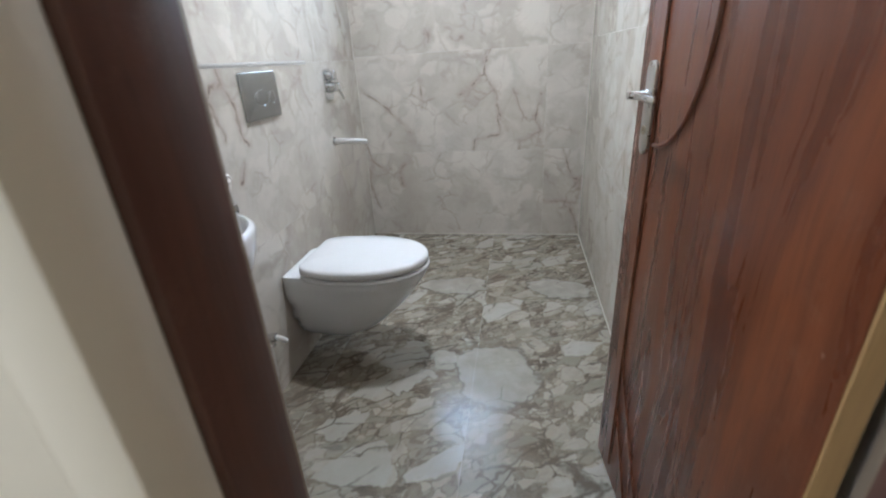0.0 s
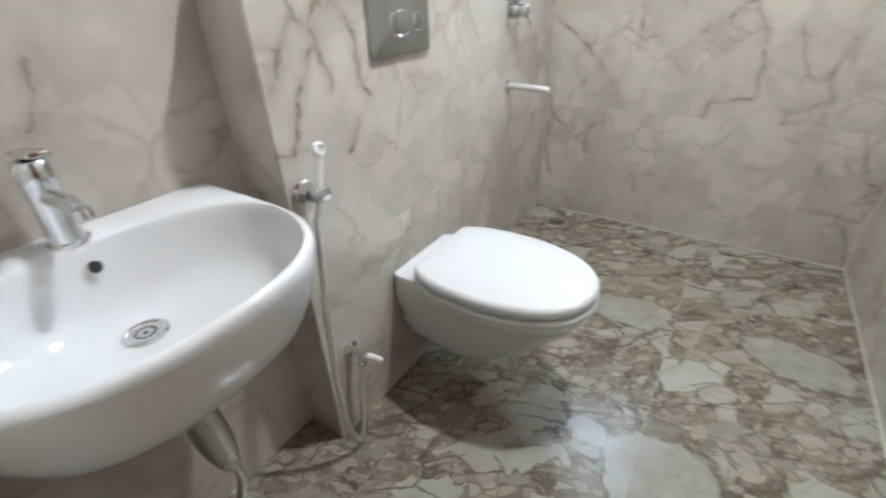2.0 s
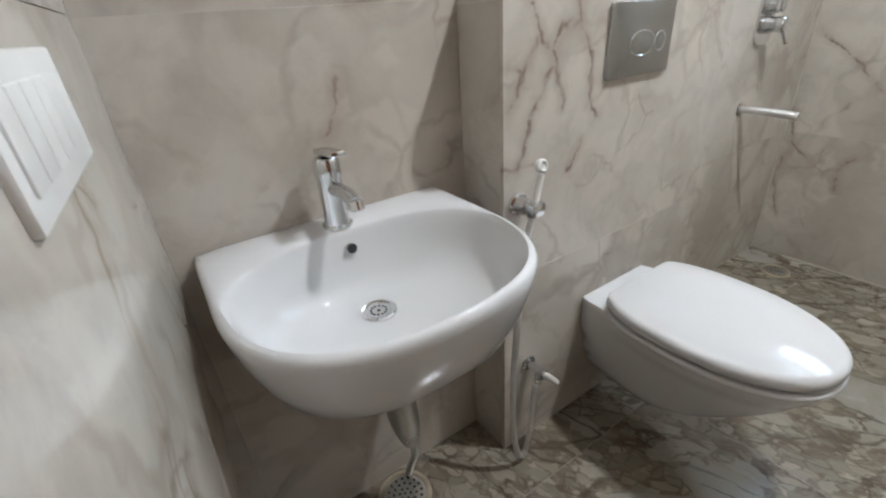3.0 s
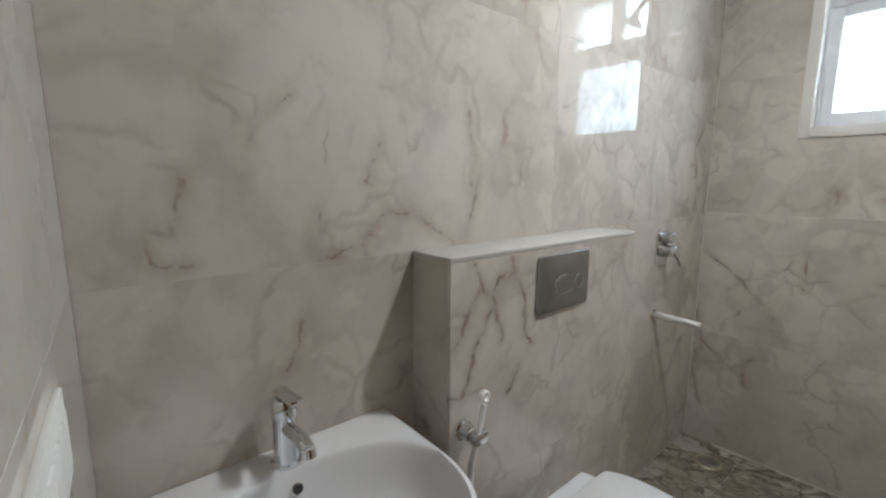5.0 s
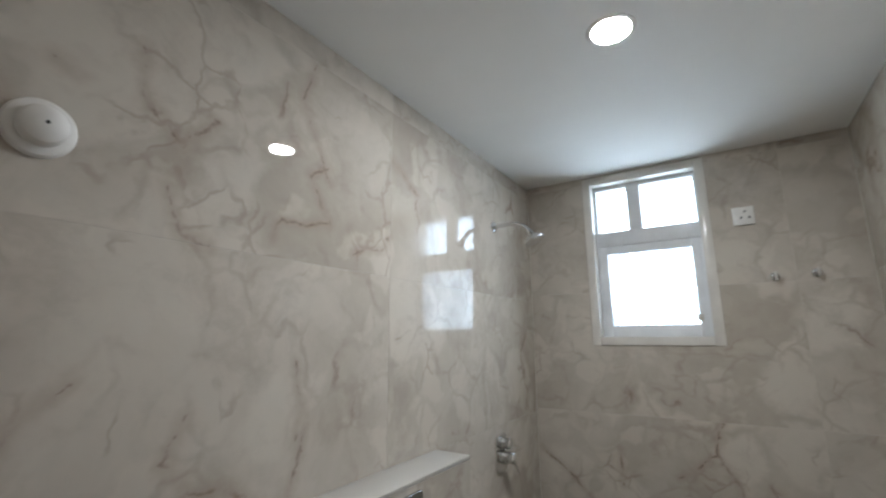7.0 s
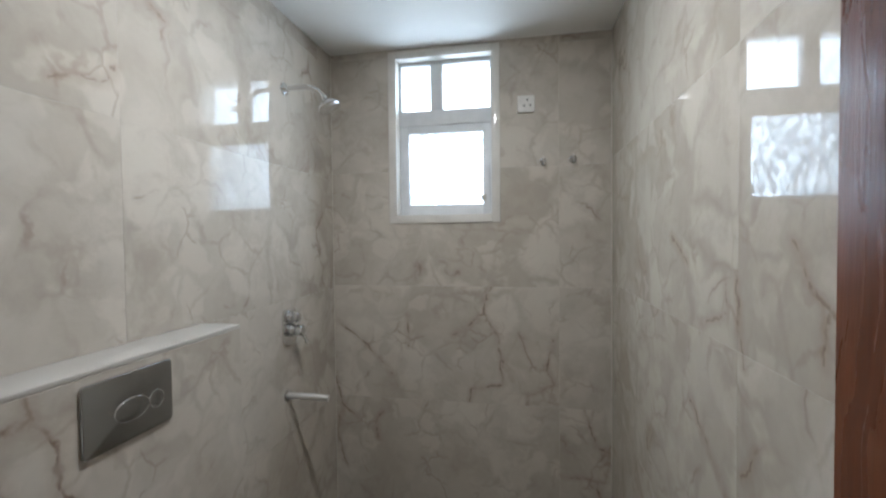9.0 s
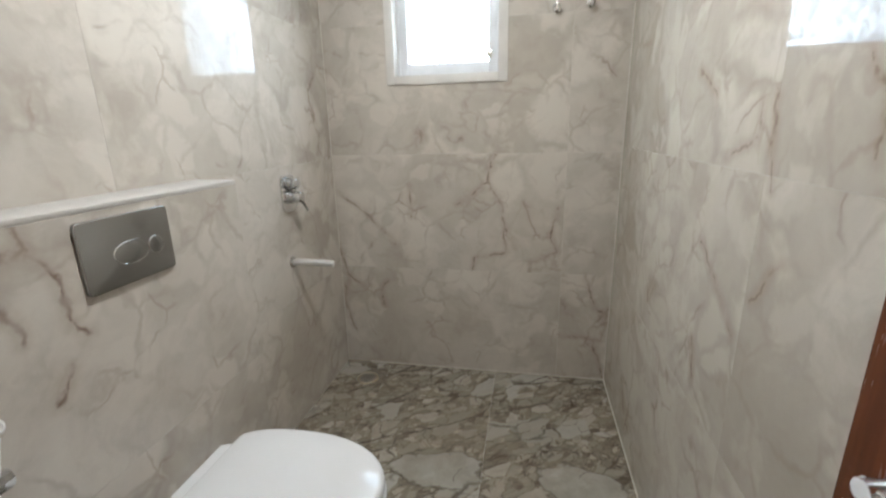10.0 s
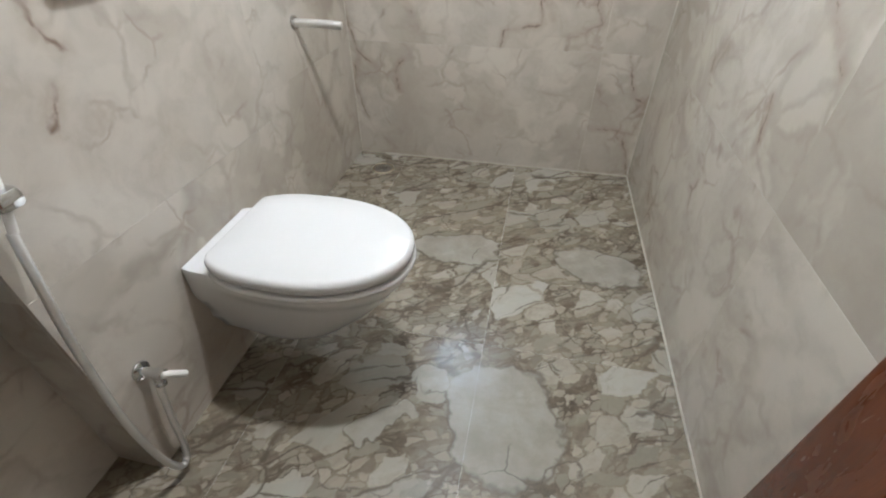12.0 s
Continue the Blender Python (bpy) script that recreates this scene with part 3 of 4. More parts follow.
HU = LEAF_W - 0.068
slab(bm, HU - 0.020, 0, 0.897, HU + 0.020, 0.007, 1.074, 0.0)
bmesh.ops.bevel(bm, geom=[e for e in bm.edges if abs(e.verts[0].co.y - e.verts[1].co.y) > 0.003], offset=0.019, segments=6, profile=0.5, affect="EDGES")
bmesh.ops.bevel(bm, geom=[e for e in bm.edges if e.verts[0].co.y > 0.005 and e.verts[1].co.y > 0.005], offset=0.002, segments=2, profile=0.5, affect="EDGES")
handle = part("door_handle", on_door(bm), SATIN, door, "long satin steel handle plate")
bm = bmesh.new()
lathe(bm, (HU, 0.006, 1.012), (0, 1, 0), [(0.010, 0), (0.010, 0.004), (0.008, 0.006), (0.008, 0.040)], 16)
slab(bm, HU - 0.112, 0.034, 1.006, HU + 0.009, 0.043, 1.018, 0.003)
part("lever", on_door(bm), CHROME, handle, "bright steel lever")
bm = bmesh.new()
lathe(bm, (HU, 0.006, 0.945), (0, 1, 0), [(0.009, 0), (0.009, 0.003), (0.005, 0.003), (0.005, 0.001)], 16)
part("keyhole", on_door(bm), BRASS, handle, "round key cylinder")
bm = on_door(block(LEAF_W - 0.02, -0.030, 0.02, LEAF_W + 0.002, -0.004, 0.05, bevel=0.003))
part("door_bumper", bm, SATIN, door, "small metal bumper at the foot")

# ---- wash basin ----
BY = 0.932


def basin_inside(grow, squash=1.0, front=0.0):
    def inside(x, y):
        b, a, x0 = (0.239 + grow) * squash, 0.235 + grow - front, -0.78
        v = abs(y - BY) / b
        if x < LEFT + 0.002 or v > 1:
            return False
        return x < x0 or ((x - x0) / a) ** 2.6 + v ** 2.6 <= 1
    return inside


def bowl_inside(scale, sx=-0.735):
    def inside(x, y):
        a = (0.177 if x > sx else 0.150) * scale
        return (abs(x - sx) / a) ** 2.5 + (abs(y - BY) / (0.227 * scale)) ** 2.5 <= 1
    return inside


RAISE = 0.012
basin = thing("wash_basin", (LEFT, BY, 0.60), "white glossy ceramic wall-hung wash basin with a rounded front", "basin")
rings = []
for z, squash, front in ((0.570, 0.40, 0.165), (0.573, 0.52, 0.130), (0.583, 0.64, 0.095), (0.603, 0.76, 0.062), (0.635, 0.865, 0.036),
                         (0.675, 0.935, 0.018), (0.715, 0.978, 0.007), (0.740, 0.996, 0.001), (0.752, 1.0, 0.0)):
    rings.append(outline(-0.76, BY, basin_inside(0.0, squash, front), z + RAISE))
rings.append(outline(-0.76, BY, basin_inside(-0.002), 0.758 + RAISE))
rings.append(outline(-0.76, BY, basin_inside(-0.006), 0.7625 + RAISE))
rings.append(outline(-0.76, BY, basin_inside(-0.012), 0.7635 + RAISE))
for scale, z, sx in ((1.0, 0.7625, -0.735), (0.985, 0.7590, -0.735), (0.968, 0.750, -0.735), (0.945, 0.734, -0.736), (0.910, 0.713, -0.738), (0.860, 0.691, -0.741),
                     (0.78, 0.671, -0.746), (0.67, 0.6565, -0.753), (0.53, 0.6475, -0.763), (0.36, 0.6410, -0.778), (0.16, 0.6360, -0.790)):
    rings.append(outline(-0.76 if scale > 0.3 else -0.785, BY, bowl_inside(scale, sx), z + RAISE))
part("bowl", loft(bmesh.new(), rings), CERAMIC, basin, sharp=60)
bm = bmesh.new()
lathe(bm, (-0.874, BY, 0.728 + RAISE), (1, 0, 0.25), [(0.0105, 0.0), (0.0105, 0.0045), (0.009, 0.005), (0.009, 0.002)], 20)
part("overflow_ring", bm, CHROME, basin, "chrome overflow ring")
bm = bmesh.new()
lathe(bm, (-0.8745, BY, 0.728 + RAISE), (1, 0, 0.25), [(0.009, 0.0), (0.009, 0.0055)], 20)
part("overflow_shade", bm, HOLE_SHADE, basin, "near-black disc for the shade in the overflow opening")
bm = bmesh.new()
lathe(bm, (-0.793, BY, 0.6360 + RAISE), (0, 0, 1), [(0.032, 0.0), (0.032, 0.003), (0.029, 0.005), (0.024, 0.004), (0.022, 0.0025)], 32)
waste = part("waste", bm, CHROME, basin, "slotted chrome waste")
bm = bmesh.new()
for i in range(12):
    a = 2 * math.pi * i / 12
    c = Vector((-0.793 + 0.0135 * math.cos(a), BY + 0.0135 * math.sin(a), 0.6386 + RAISE))
    lathe(bm, c, (0, 0, 1), [(0.0021, 0.0), (0.0021, 0.0006)], 10)
lathe(bm, (-0.793, BY, 0.6386 + RAISE), (0, 0, 1), [(0.003, 0), (0.003, 0.0006)], 10)
part("waste_slot_shade", bm, HOLE_SHADE, waste, "near-black discs for the shade in the drain holes")

tap = thing("basin_tap", (-0.908, 0.928, 0.763), "chrome single-lever mixer tap on the wash basin", "tap")
bm = bmesh.new()
lathe(bm, (-0.908, 0.928, 0.7755), (0, 0, 1), [(0.027, 0), (0.027, 0.004), (0.0225, 0.007), (0.0205, 0.03), (0.0205, 0.088), (0.0225, 0.092), (0.0225, 0.118), (0.019, 0.124), (0.008, 0.127)], 28)
part("tap_body", bm, CHROME, tap)
bm = bmesh.new()
tube(bm, smooth_line([(-0.905, 0.928, 0.846), (-0.87, 0.930, 0.850), (-0.84, 0.932, 0.849), (-0.818, 0.933, 0.842)], 6), 0.0125, 14)
lathe(bm, (-0.816, 0.933, 0.846), (0.3, 0, -1), [(0.012, 0), (0.012, 0.014), (0.009, 0.016)], 16)
part("tap_spout", bm, CHROME, tap)
bm = bmesh.new()
slab(bm, -0.928, 0.915, 0.902, -0.838, 0.941, 0.911, 0.004)
bm.transform(Matrix.Translation((-0.928, 0.928, 0.905)) @ Matrix.Rotation(radians(-7), 4, "Y") @ Matrix.Translation((0.928, -0.928, -0.905)))
part("tap_lever", bm, CHROME, tap, "flat chrome lever")

pipe = thing("waste_pipe", (-0.83, 0.955, 0.0), "chrome bottle-shaped waste pipe under the wash basin", "pipe")
bm = bmesh.new()
lathe(bm, (-0.815, 0.945, 0.590), (-0.06, 0.03, -1), [(0.020, 0), (0.020, 0.05), (0.025, 0.055), (0.025, 0.075), (0.017, 0.08), (0.017, 0.12)], 22)
part("tailpiece", bm, CHROME, pipe)
bm = bmesh.new()
lathe(bm, (-0.822, 0.949, 0.475), (-0.12, 0.12, -1), [(0.026, 0), (0.034, 0.006), (0.034, 0.15), (0.031, 0.19), (0.024, 0.235), (0.018, 0.26)], 24)
part("bottle", bm, SATIN, pipe, "dull grey metal bottle")
bm = bmesh.new()
tube(bm, smooth_line([(-0.852, 0.979, 0.235), (-0.868, 0.992, 0.15), (-0.905, 0.996, 0.07), (-0.930, 0.992, 0.002)], 6), 0.010, 14)
part("drain_hose", bm, SATIN, pipe, "thin grey drain pipe")


def gully(place, radius, label):
    """A round floor drain: dull ring, perforated dished grate."""
    g = thing("floor_drain", place, label, "drain", "floor drains")
    x, y, z = place
    bm = bmesh.new()
    lathe(bm, (x, y, z), (0, 0, 1), [(radius, 0), (radius, 0.003), (radius * 0.93, 0.006), (radius * 0.82, 0.006), (radius * 0.80, 0.002)], 36)
    part("ring", bm, BRASS, g, "dull brass ring")
    bm = bmesh.new()
    lathe(bm, (x, y, z), (0, 0, 1), [(radius * 0.79, 0.001), (radius * 0.79, 0.0035), (radius * 0.5, 0.0045), (0.001, 0.005)], 32)
    grate = part("grate", bm, SATIN, g, "perforated steel grate")
    # solid discs that put the holes' shade onto the grate
    bm = bmesh.new()
    for ring, count in ((0.0, 1), (0.2, 6), (0.42, 12), (0.62, 16)):
        for i in range(count):
            a = 2 * math.pi * (i + 0.3 * ring) / count
            lathe(bm, (x + radius * ring * math.cos(a), y + radius * ring * math.sin(a), z + 0.0032), (0, 0, 1), [(radius * 0.05, 0), (radius * 0.05, 0.0024)], 8)
    part("holes", bm, HOLE_SHADE, grate, "round near-black discs for the shade in the grate holes")
    return g


gully((-0.883, 0.955, 0.0), 0.070, "round steel floor drain with a brass ring under the basin")
gully((-0.785, 2.790, 0.0), 0.055, "round steel floor drain beside the shower wall")

# ---- toilet ----
TY = 1.672


def lid_inside(grow):
    def inside(x, y):
        if x < -0.760 - grow * 0.4:
            return False
        u = (x + 0.575) / (0.265 + grow) if x > -0.575 else -(x + 0.575) / 0.225
        p = 2.15 if x > -0.575 else 2.8
        return u < 1 and abs(y - TY + 0.008) <= (0.175 + grow) * (1 - u ** p) ** (1 / p)
    return inside


def pan_inside(f):
    g = max(0.0, f - 0.09) / 0.91
    tip, wide, rear = -0.318 - 0.012 * min(1, g * 8) - 0.262 * g ** 1.45, 0.172 - 0.010 * min(1, g * 8) - 0.080 * g ** 1.2, 0.137 * (1 - 0.58 * f ** 1.8)
    end = max(0.0, f - 0.72) / 0.28
    close = math.sqrt(1 - 0.72 * end * end)
    wide, rear, tip = wide * close, rear * close, tip - 0.03 * end * end
    mid = -0.58 - 0.10 * f

    def inside(x, y):
        if x < BOX_X + 0.001:
            return False
        v = abs(y - TY + 0.012 * max(0, -0.6 - x) / 0.23)
        if x > mid:
            u = (x - mid) / (tip - mid)
            return u < 1 and v <= wide * (1 - u ** 2.3) ** (1 / 2.3)
        k = (mid - x) / (mid - BOX_X)
        return v <= wide + (rear - wide) * (3 * k * k - 2 * k ** 3)
    return inside


toilet = thing("toilet", (BOX_X, TY, 0.08), "white ceramic wall-hung toilet with a closed lid", "toilet")
rings = []
for i in range(25):
    f = 1 - i / 24
    rings.append(outline(-0.66, TY, pan_inside(f), 0.391 - 0.305 * f))
rings.insert(0, [Vector((-0.66 + (p.x + 0.66) * 0.8, TY + (p.y - TY) * 0.8, 0.078)) for p in rings[0]])
rings.append([Vector((-0.60 + (p.x + 0.60) * 0.985 if p.x > -0.8 else p.x, TY + (p.y - TY) * 0.985, 0.3965)) for p in rings[-1]])
part("pan", loft(bmesh.new(), rings), CERAMIC, toilet, sharp=60)


def padded(inside_of, z0, z1, grow, round_by, crown=0.0005):
    """A flat pad with rounded edges."""
    rings = []
    for k in range(5):
        a = math.pi / 2 * k / 4
        rings.append(outline(-0.58, TY, inside_of(grow - round_by * (1 - math.sin(a))), z0 + round_by * (1 - math.cos(a))))
    for k in range(1, 6):
        a = math.pi / 2 * k / 5
        rings.append(outline(-0.58, TY, inside_of(grow - round_by * (1 - math.cos(a))), z1 - round_by * (1 - math.sin(a))))
    rim = rings[-1]
    for k, rise in ((0.955, 0.12), (0.89, 0.32), (0.79, 0.56), (0.62, 0.80), (0.36, 0.95), (0.1, 1.0)):
        rings.append([Vector((-0.58 + (p.x + 0.58) * k, TY + (p.y - TY) * k, z1 + crown * rise)) for p in rim])
    return loft(bmesh.new(), rings)


part("seat", padded(lid_inside, 0.3885, 0.4040, 0.007, 0.007), SEAT, toilet, "white plastic seat", sharp=60)
part("lid", padded(lid_inside, 0.4050, 0.442, 0.004, 0.016, 0.014), SEAT, toilet, "closed white plastic lid", sharp=60)

# ---- flush plate ----
flush = thing("flush_plate", (BOX_X, 1.64, 1.02), "grey chrome dual flush plate on the cistern boxing", "flush plate")
bm = block(BOX_X - 0.001, 1.530, 0.946, BOX_X + 0.008, 1.750, 1.094)
bmesh.ops.bevel(bm, geom=[e for e in bm.edges if abs(e.verts[0].co.x - e.verts[1].co.x) > 0.005], offset=0.010, segments=4, profile=0.5, affect="EDGES")
bmesh.ops.bevel(bm, geom=[e for e in bm.edges if e.verts[0].co.x > BOX_X + 0.006 and e.verts[1].co.x > BOX_X + 0.006], offset=0.0025, segments=3, profile=0.5, affect="EDGES")
part("plate", bm, PLATE, flush)


def button(y, ry, rz):
    ring = []
    for d, s in ((0.006, 1.0), (0.0092, 0.99), (0.0096, 0.95), (0.0096, 0.4)):
        ring.append([Vector((BOX_X + d, y + ry * s * math.cos(a), 1.012 + rz * s * math.sin(a))) for a in (2 * math.pi * i / 32 for i in range(32))])
    return loft(bmesh.new(), ring)


def button_rim(y, ry, rz):
    line = [Vector((BOX_X + 0.0085, y + ry * math.cos(a), 1.012 + rz * math.sin(a))) for a in (2 * math.pi * i / 40 for i in range(41))]
    return tube(bmesh.new(), line, 0.0013, 8)


for y, ry, rz, label in ((1.640, 0.042, 0.024, "large oval button"), (1.7035, 0.018, 0.019, "small round button")):
    knob = part("button", button(y, ry, rz), PLATE, flush, label)
    part("button_rim", button_rim(y, ry + 0.001, rz + 0.001), CHROME, knob, "bright chrome rim")

# ---- health faucet and its valve ----
jet = thing("health_faucet", (BOX_X, 1.29, 0.74), "chrome hand bidet spray with a ribbed hose on a wall hook", "bidet spray")
bm = bmesh.new()
lathe(bm, (BOX_X, 1.285, 0.738), (1, 0, 0), [(0.024, 0), (0.024, 0.008), (0.019, 0.012), (0.017, 0.036), (0.013, 0.038)], 22)
slab(bm, BOX_X + 0.030, 1.270, 0.722, BOX_X + 0.062, 1.312, 0.754, 0.010)
part("holder", bm, CHROME, jet)
bm = bmesh.new()
tube(bm, smooth_line([(BOX_X + 0.047, 1.275, 0.690), (BOX_X + 0.047, 1.290, 0.740), (BOX_X + 0.046, 1.303, 0.790), (BOX_X + 0.046, 1.308, 0.806)], 5), 0.0068, 12)
part("spray_handle", bm, WHITE, jet, "white spray handle")
bm = bmesh.new()
lathe(bm, (BOX_X + 0.036, 1.311, 0.820), (1, 0, 0.2), [(0.010, 0), (0.014, 0.003), (0.0145, 0.010), (0.010, 0.013), (0.006, 0.009)], 20)
part("spray_head", bm, WHITE, jet, "white round spray head")
HX = -0.775
hose_line = smooth_line([(BOX_X + 0.047, 1.273, 0.692), (HX, 1.258, 0.62), (HX + 0.003, 1.240, 0.50), (HX + 0.006, 1.227, 0.36), (HX + 0.008, 1.222, 0.24), (HX + 0.008, 1.229, 0.12),
                         (HX + 0.006, 1.246, 0.045), (HX + 0.002, 1.268, 0.028), (HX - 0.003, 1.288, 0.070), (HX - 0.008, 1.302, 0.150), (HX - 0.015, 1.318, 0.215), (HX - 0.020, 1.328, 0.250)], 22)
part("hose", tube(bmesh.new(), hose_line, 0.0078, 10, 0.20), HOSE, jet, "ribbed steel hose", sharp=80)

valve = thing("angle_valve", (BOX_X, 1.332, 0.28), "small chrome angle valve with a white lever", "valve")
bm = bmesh.new()
lathe(bm, (BOX_X, 1.332, 0.275), (1, 0, 0), [(0.022, 0), (0.021, 0.004), (0.011, 0.008), (0.011, 0.040), (0.014, 0.042), (0.014, 0.058), (0.010, 0.060)], 20)
lathe(bm, (BOX_X + 0.038, 1.330, 0.275), (0, 0, -1), [(0.0095, 0), (0.0095, 0.026), (0.012, 0.028), (0.012, 0.036)], 16)
part("valve_body", bm, CHROME, valve)
bm = bmesh.new()
tube(bm, smooth_line([(BOX_X + 0.056, 1.328, 0.280), (BOX_X + 0.064, 1.346, 0.262), (BOX_X + 0.070, 1.366, 0.238)], 5), 0.0085, 12)
part("valve_lever", bm, WHITE, valve)

# ---- shower corner ----
shower = thing("shower", (LEFT, 2.516, 2.0), "chrome wall shower with a bent arm and round head", "shower")
bm = bmesh.new()
lathe(bm, (LEFT, 2.516, 2.002), (1, 0, 0), [(0.027, 0), (0.026, 0.004), (0.014, 0.010), (0.011, 0.014)], 24)
part("flange", bm, CHROME, shower)
arm = smooth_line([(LEFT + 0.005, 2.516, 2.002), (-0.90, 2.516, 2.004), (-0.85, 2.516, 2.002), (-0.81, 2.516, 1.985), (-0.785, 2.516, 1.958)], 6)
part("arm", tube(bmesh.new(), arm, 0.0095, 14), CHROME, shower)
bm = bmesh.new()
lathe(bm, (-0.788, 2.516, 1.962), (0.55, 0, -1), [(0.012, 0), (0.015, 0.008), (0.012, 0.018), (0.020, 0.028), (0.042, 0.044), (0.047, 0.052), (0.047, 0.058), (0.042, 0.060)], 30)
head = part("shower_head", bm, CHROME, shower, "round chrome shower head")

mixer = thing("shower_mixer", (LEFT, 2.515, 1.01), "chrome concealed shower mixer with two controls", "mixer")
bm = block(LEFT - 0.001, 2.462, 0.935, LEFT + 0.008, 2.568, 1.085)
bmesh.ops.bevel(bm, geom=[e for e in bm.edges if abs(e.verts[0].co.x - e.verts[1].co.x) > 0.005], offset=0.030, segments=6, profile=0.5, affect="EDGES")
part("back_plate", bm, CHROME, mixer)
bm = bmesh.new()
lathe(bm, (LEFT + 0.007, 2.515, 1.050), (1, 0, 0), [(0.026, 0), (0.026, 0.012), (0.022, 0.018), (0.022, 0.040), (0.018, 0.044)], 24)
part("diverter_knob", bm, CHROME, mixer)
bm = bmesh.new()
lathe(bm, (LEFT + 0.007, 2.515, 0.995), (1, 0, 0), [(0.028, 0), (0.028, 0.014), (0.024, 0.02), (0.024, 0.055), (0.019, 0.060)], 24)
tube(bm, smooth_line([(LEFT + 0.05, 2.518, 0.990), (LEFT + 0.062, 2.530, 0.965), (LEFT + 0.070, 2.542, 0.935)], 5), 0.007, 10)
part("mixer_lever", bm, CHROME, mixer)

spout = thing("bath_spout", (LEFT, 2.495, 0.72), "straight chrome bath spout on the shower wall", "spout")
bm = bmesh.new()
lathe(bm, (LEFT, 2.495, 0.722), (1, 0, 0), [(0.025, 0), (0.024, 0.004), (0.015, 0.008)], 22)
part("flange", bm, CHROME, spout)
bm = bmesh.new()
tube(bm, smooth_line([(LEFT + 0.004, 2.495, 0.722), (-0.90, 2.500, 0.722), (-0.84, 2.508, 0.719), (-0.785, 2.515, 0.714)], 5), 0.0138, 16)
part("spout_pipe", bm, HOSE, spout)

for x, z in ((0.105, 1.730), (0.241, 1.736)):
    stub = thing("pipe_stub", (x, BACK, z), "small capped chrome pipe outlet on the tiled wall", "pipe outlet", "geyser pipe outlets")
    bm = bmesh.new()
    lathe(bm, (x, BACK, z), (0, -1, 0), [(0.018, 0), (0.017, 0.003), (0.010, 0.006), (0.010, 0.020), (0.013, 0.021), (0.013, 0.032), (0.009, 0.034)], 18)
    part("stub_body", bm, CHROME, stub)
    bm = block(x - 0.004, BACK - 0.050, z - 0.018, x + 0.004, BACK - 0.033, z + 0.018, bevel=0.003)
    part("stub_key", bm, SATIN, stub)

socket = thing("geyser_socket", (0.028, BACK, 2.003), "white square power socket near the window", "socket")
part("socket_plate", block(-0.012, BACK - 0.011, 1.963, 0.068, BACK + 0.001, 2.043, bevel=0.003), WHITE, socket)
bm = bmesh.new()
for dx, dz in ((0, 0.018), (-0.014, -0.008), (0.014, -0.008)):
    lathe(bm, (0.034 + dx, BACK - 0.0105, 2.003 + dz), (0, -1, 0), [(0.0045, 0), (0.0045, 0.001)], 12)
part("socket_hole_shade", bm, HOLE_SHADE, socket, "near-black discs for the shade in the pin holes")
part("rocker", block(-0.008, BACK - 0.015, 1.985, 0.006, BACK - 0.010, 2.02, bevel=0.002), WHITE, socket, "white rocker switch")

cap = thing("wall_cap", (LEFT, 0.896, 1.819), "round white plastic cap on the tiled wall", "wall cap")
bm = bmesh.new()
lathe(bm, (LEFT, 0.896, 1.819), (1, 0, 0), [(0.048, 0), (0.048, 0.004), (0.045, 0.010), (0.037, 0.013), (0.034, 0.013)], 36)
part("cap_ring", bm, WHITE, cap)
bm = bmesh.new()
lathe(bm, (LEFT + 0.010, 0.896, 1.819), (1, 0, 0), [(0.033, 0), (0.033, 0.010), (0.029, 0.020), (0.018, 0.027), (0.004, 0.029)], 32)
part("cap_dome", bm, WHITE, cap)
bm = bmesh.new()
lathe(bm, (LEFT + 0.0385, 0.896, 1.819), (1, 0, 0), [(0.003, 0), (0.003, 0.001)], 10)
part("cap_hole_shade", bm, HOLE_SHADE, cap, "near-black disc for the shade in the centre hole")


def front_y(x):
    return FRONT_L + (FRONT_R - FRONT_L) * (x - LEFT) / 0.69


SKEW = math.atan2(FRONT_R - FRONT_L, 0.69)
switch = thing("switch_plate", (-0.585, front_y(-0.585), 1.048), "white rectangular switch plate with rockers by the door", "switch")


def on_front(bm):
    bm.transform(Matrix.Translation((-0.585, front_y(-0.585), 1.048)) @ Matrix.Rotation(SKEW, 4, "Z"))
    return bm


part("switch_base", on_front(block(-0.108, -0.001, -0.043, 0.108, 0.0065, 0.043, bevel=0.0025)), WHITE, switch)
for i in range(6):
    u = -0.080 + i * 0.032
    bm = block(u - 0.0145, 0.005, -0.026, u + 0.0145, 0.0085, 0.026, bevel=0.0012)
    part("rocker", on_front(bm), WHITE, switch)

lamp = thing("downlight", (-0.262, 1.84, CEIL), "round white recessed ceiling downlight, switched on", "ceiling light")
bm = bmesh.new()
lathe(bm, (-0.262, 1.84, CEIL + 0.001), (0, 0, -1), [(0.066, 0), (0.065, 0.003), (0.058, 0.005), (0.052, 0.005), (0.051, 0.001)], 40)
part("rim", bm, WHITE, lamp)
bm = bmesh.new()
lathe(bm, (-0.262, 1.84, CEIL + 0.0005), (0, 0, -1), [(0.050, 0), (0.050, 0.004), (0.047, 0.0055), (0.03, 0.006), (0.01, 0.006)], 40)
part("diffuser", bm, LAMP, lamp, "glowing diffuser")

# ---- tiles, last ----
GAP = 0.00035


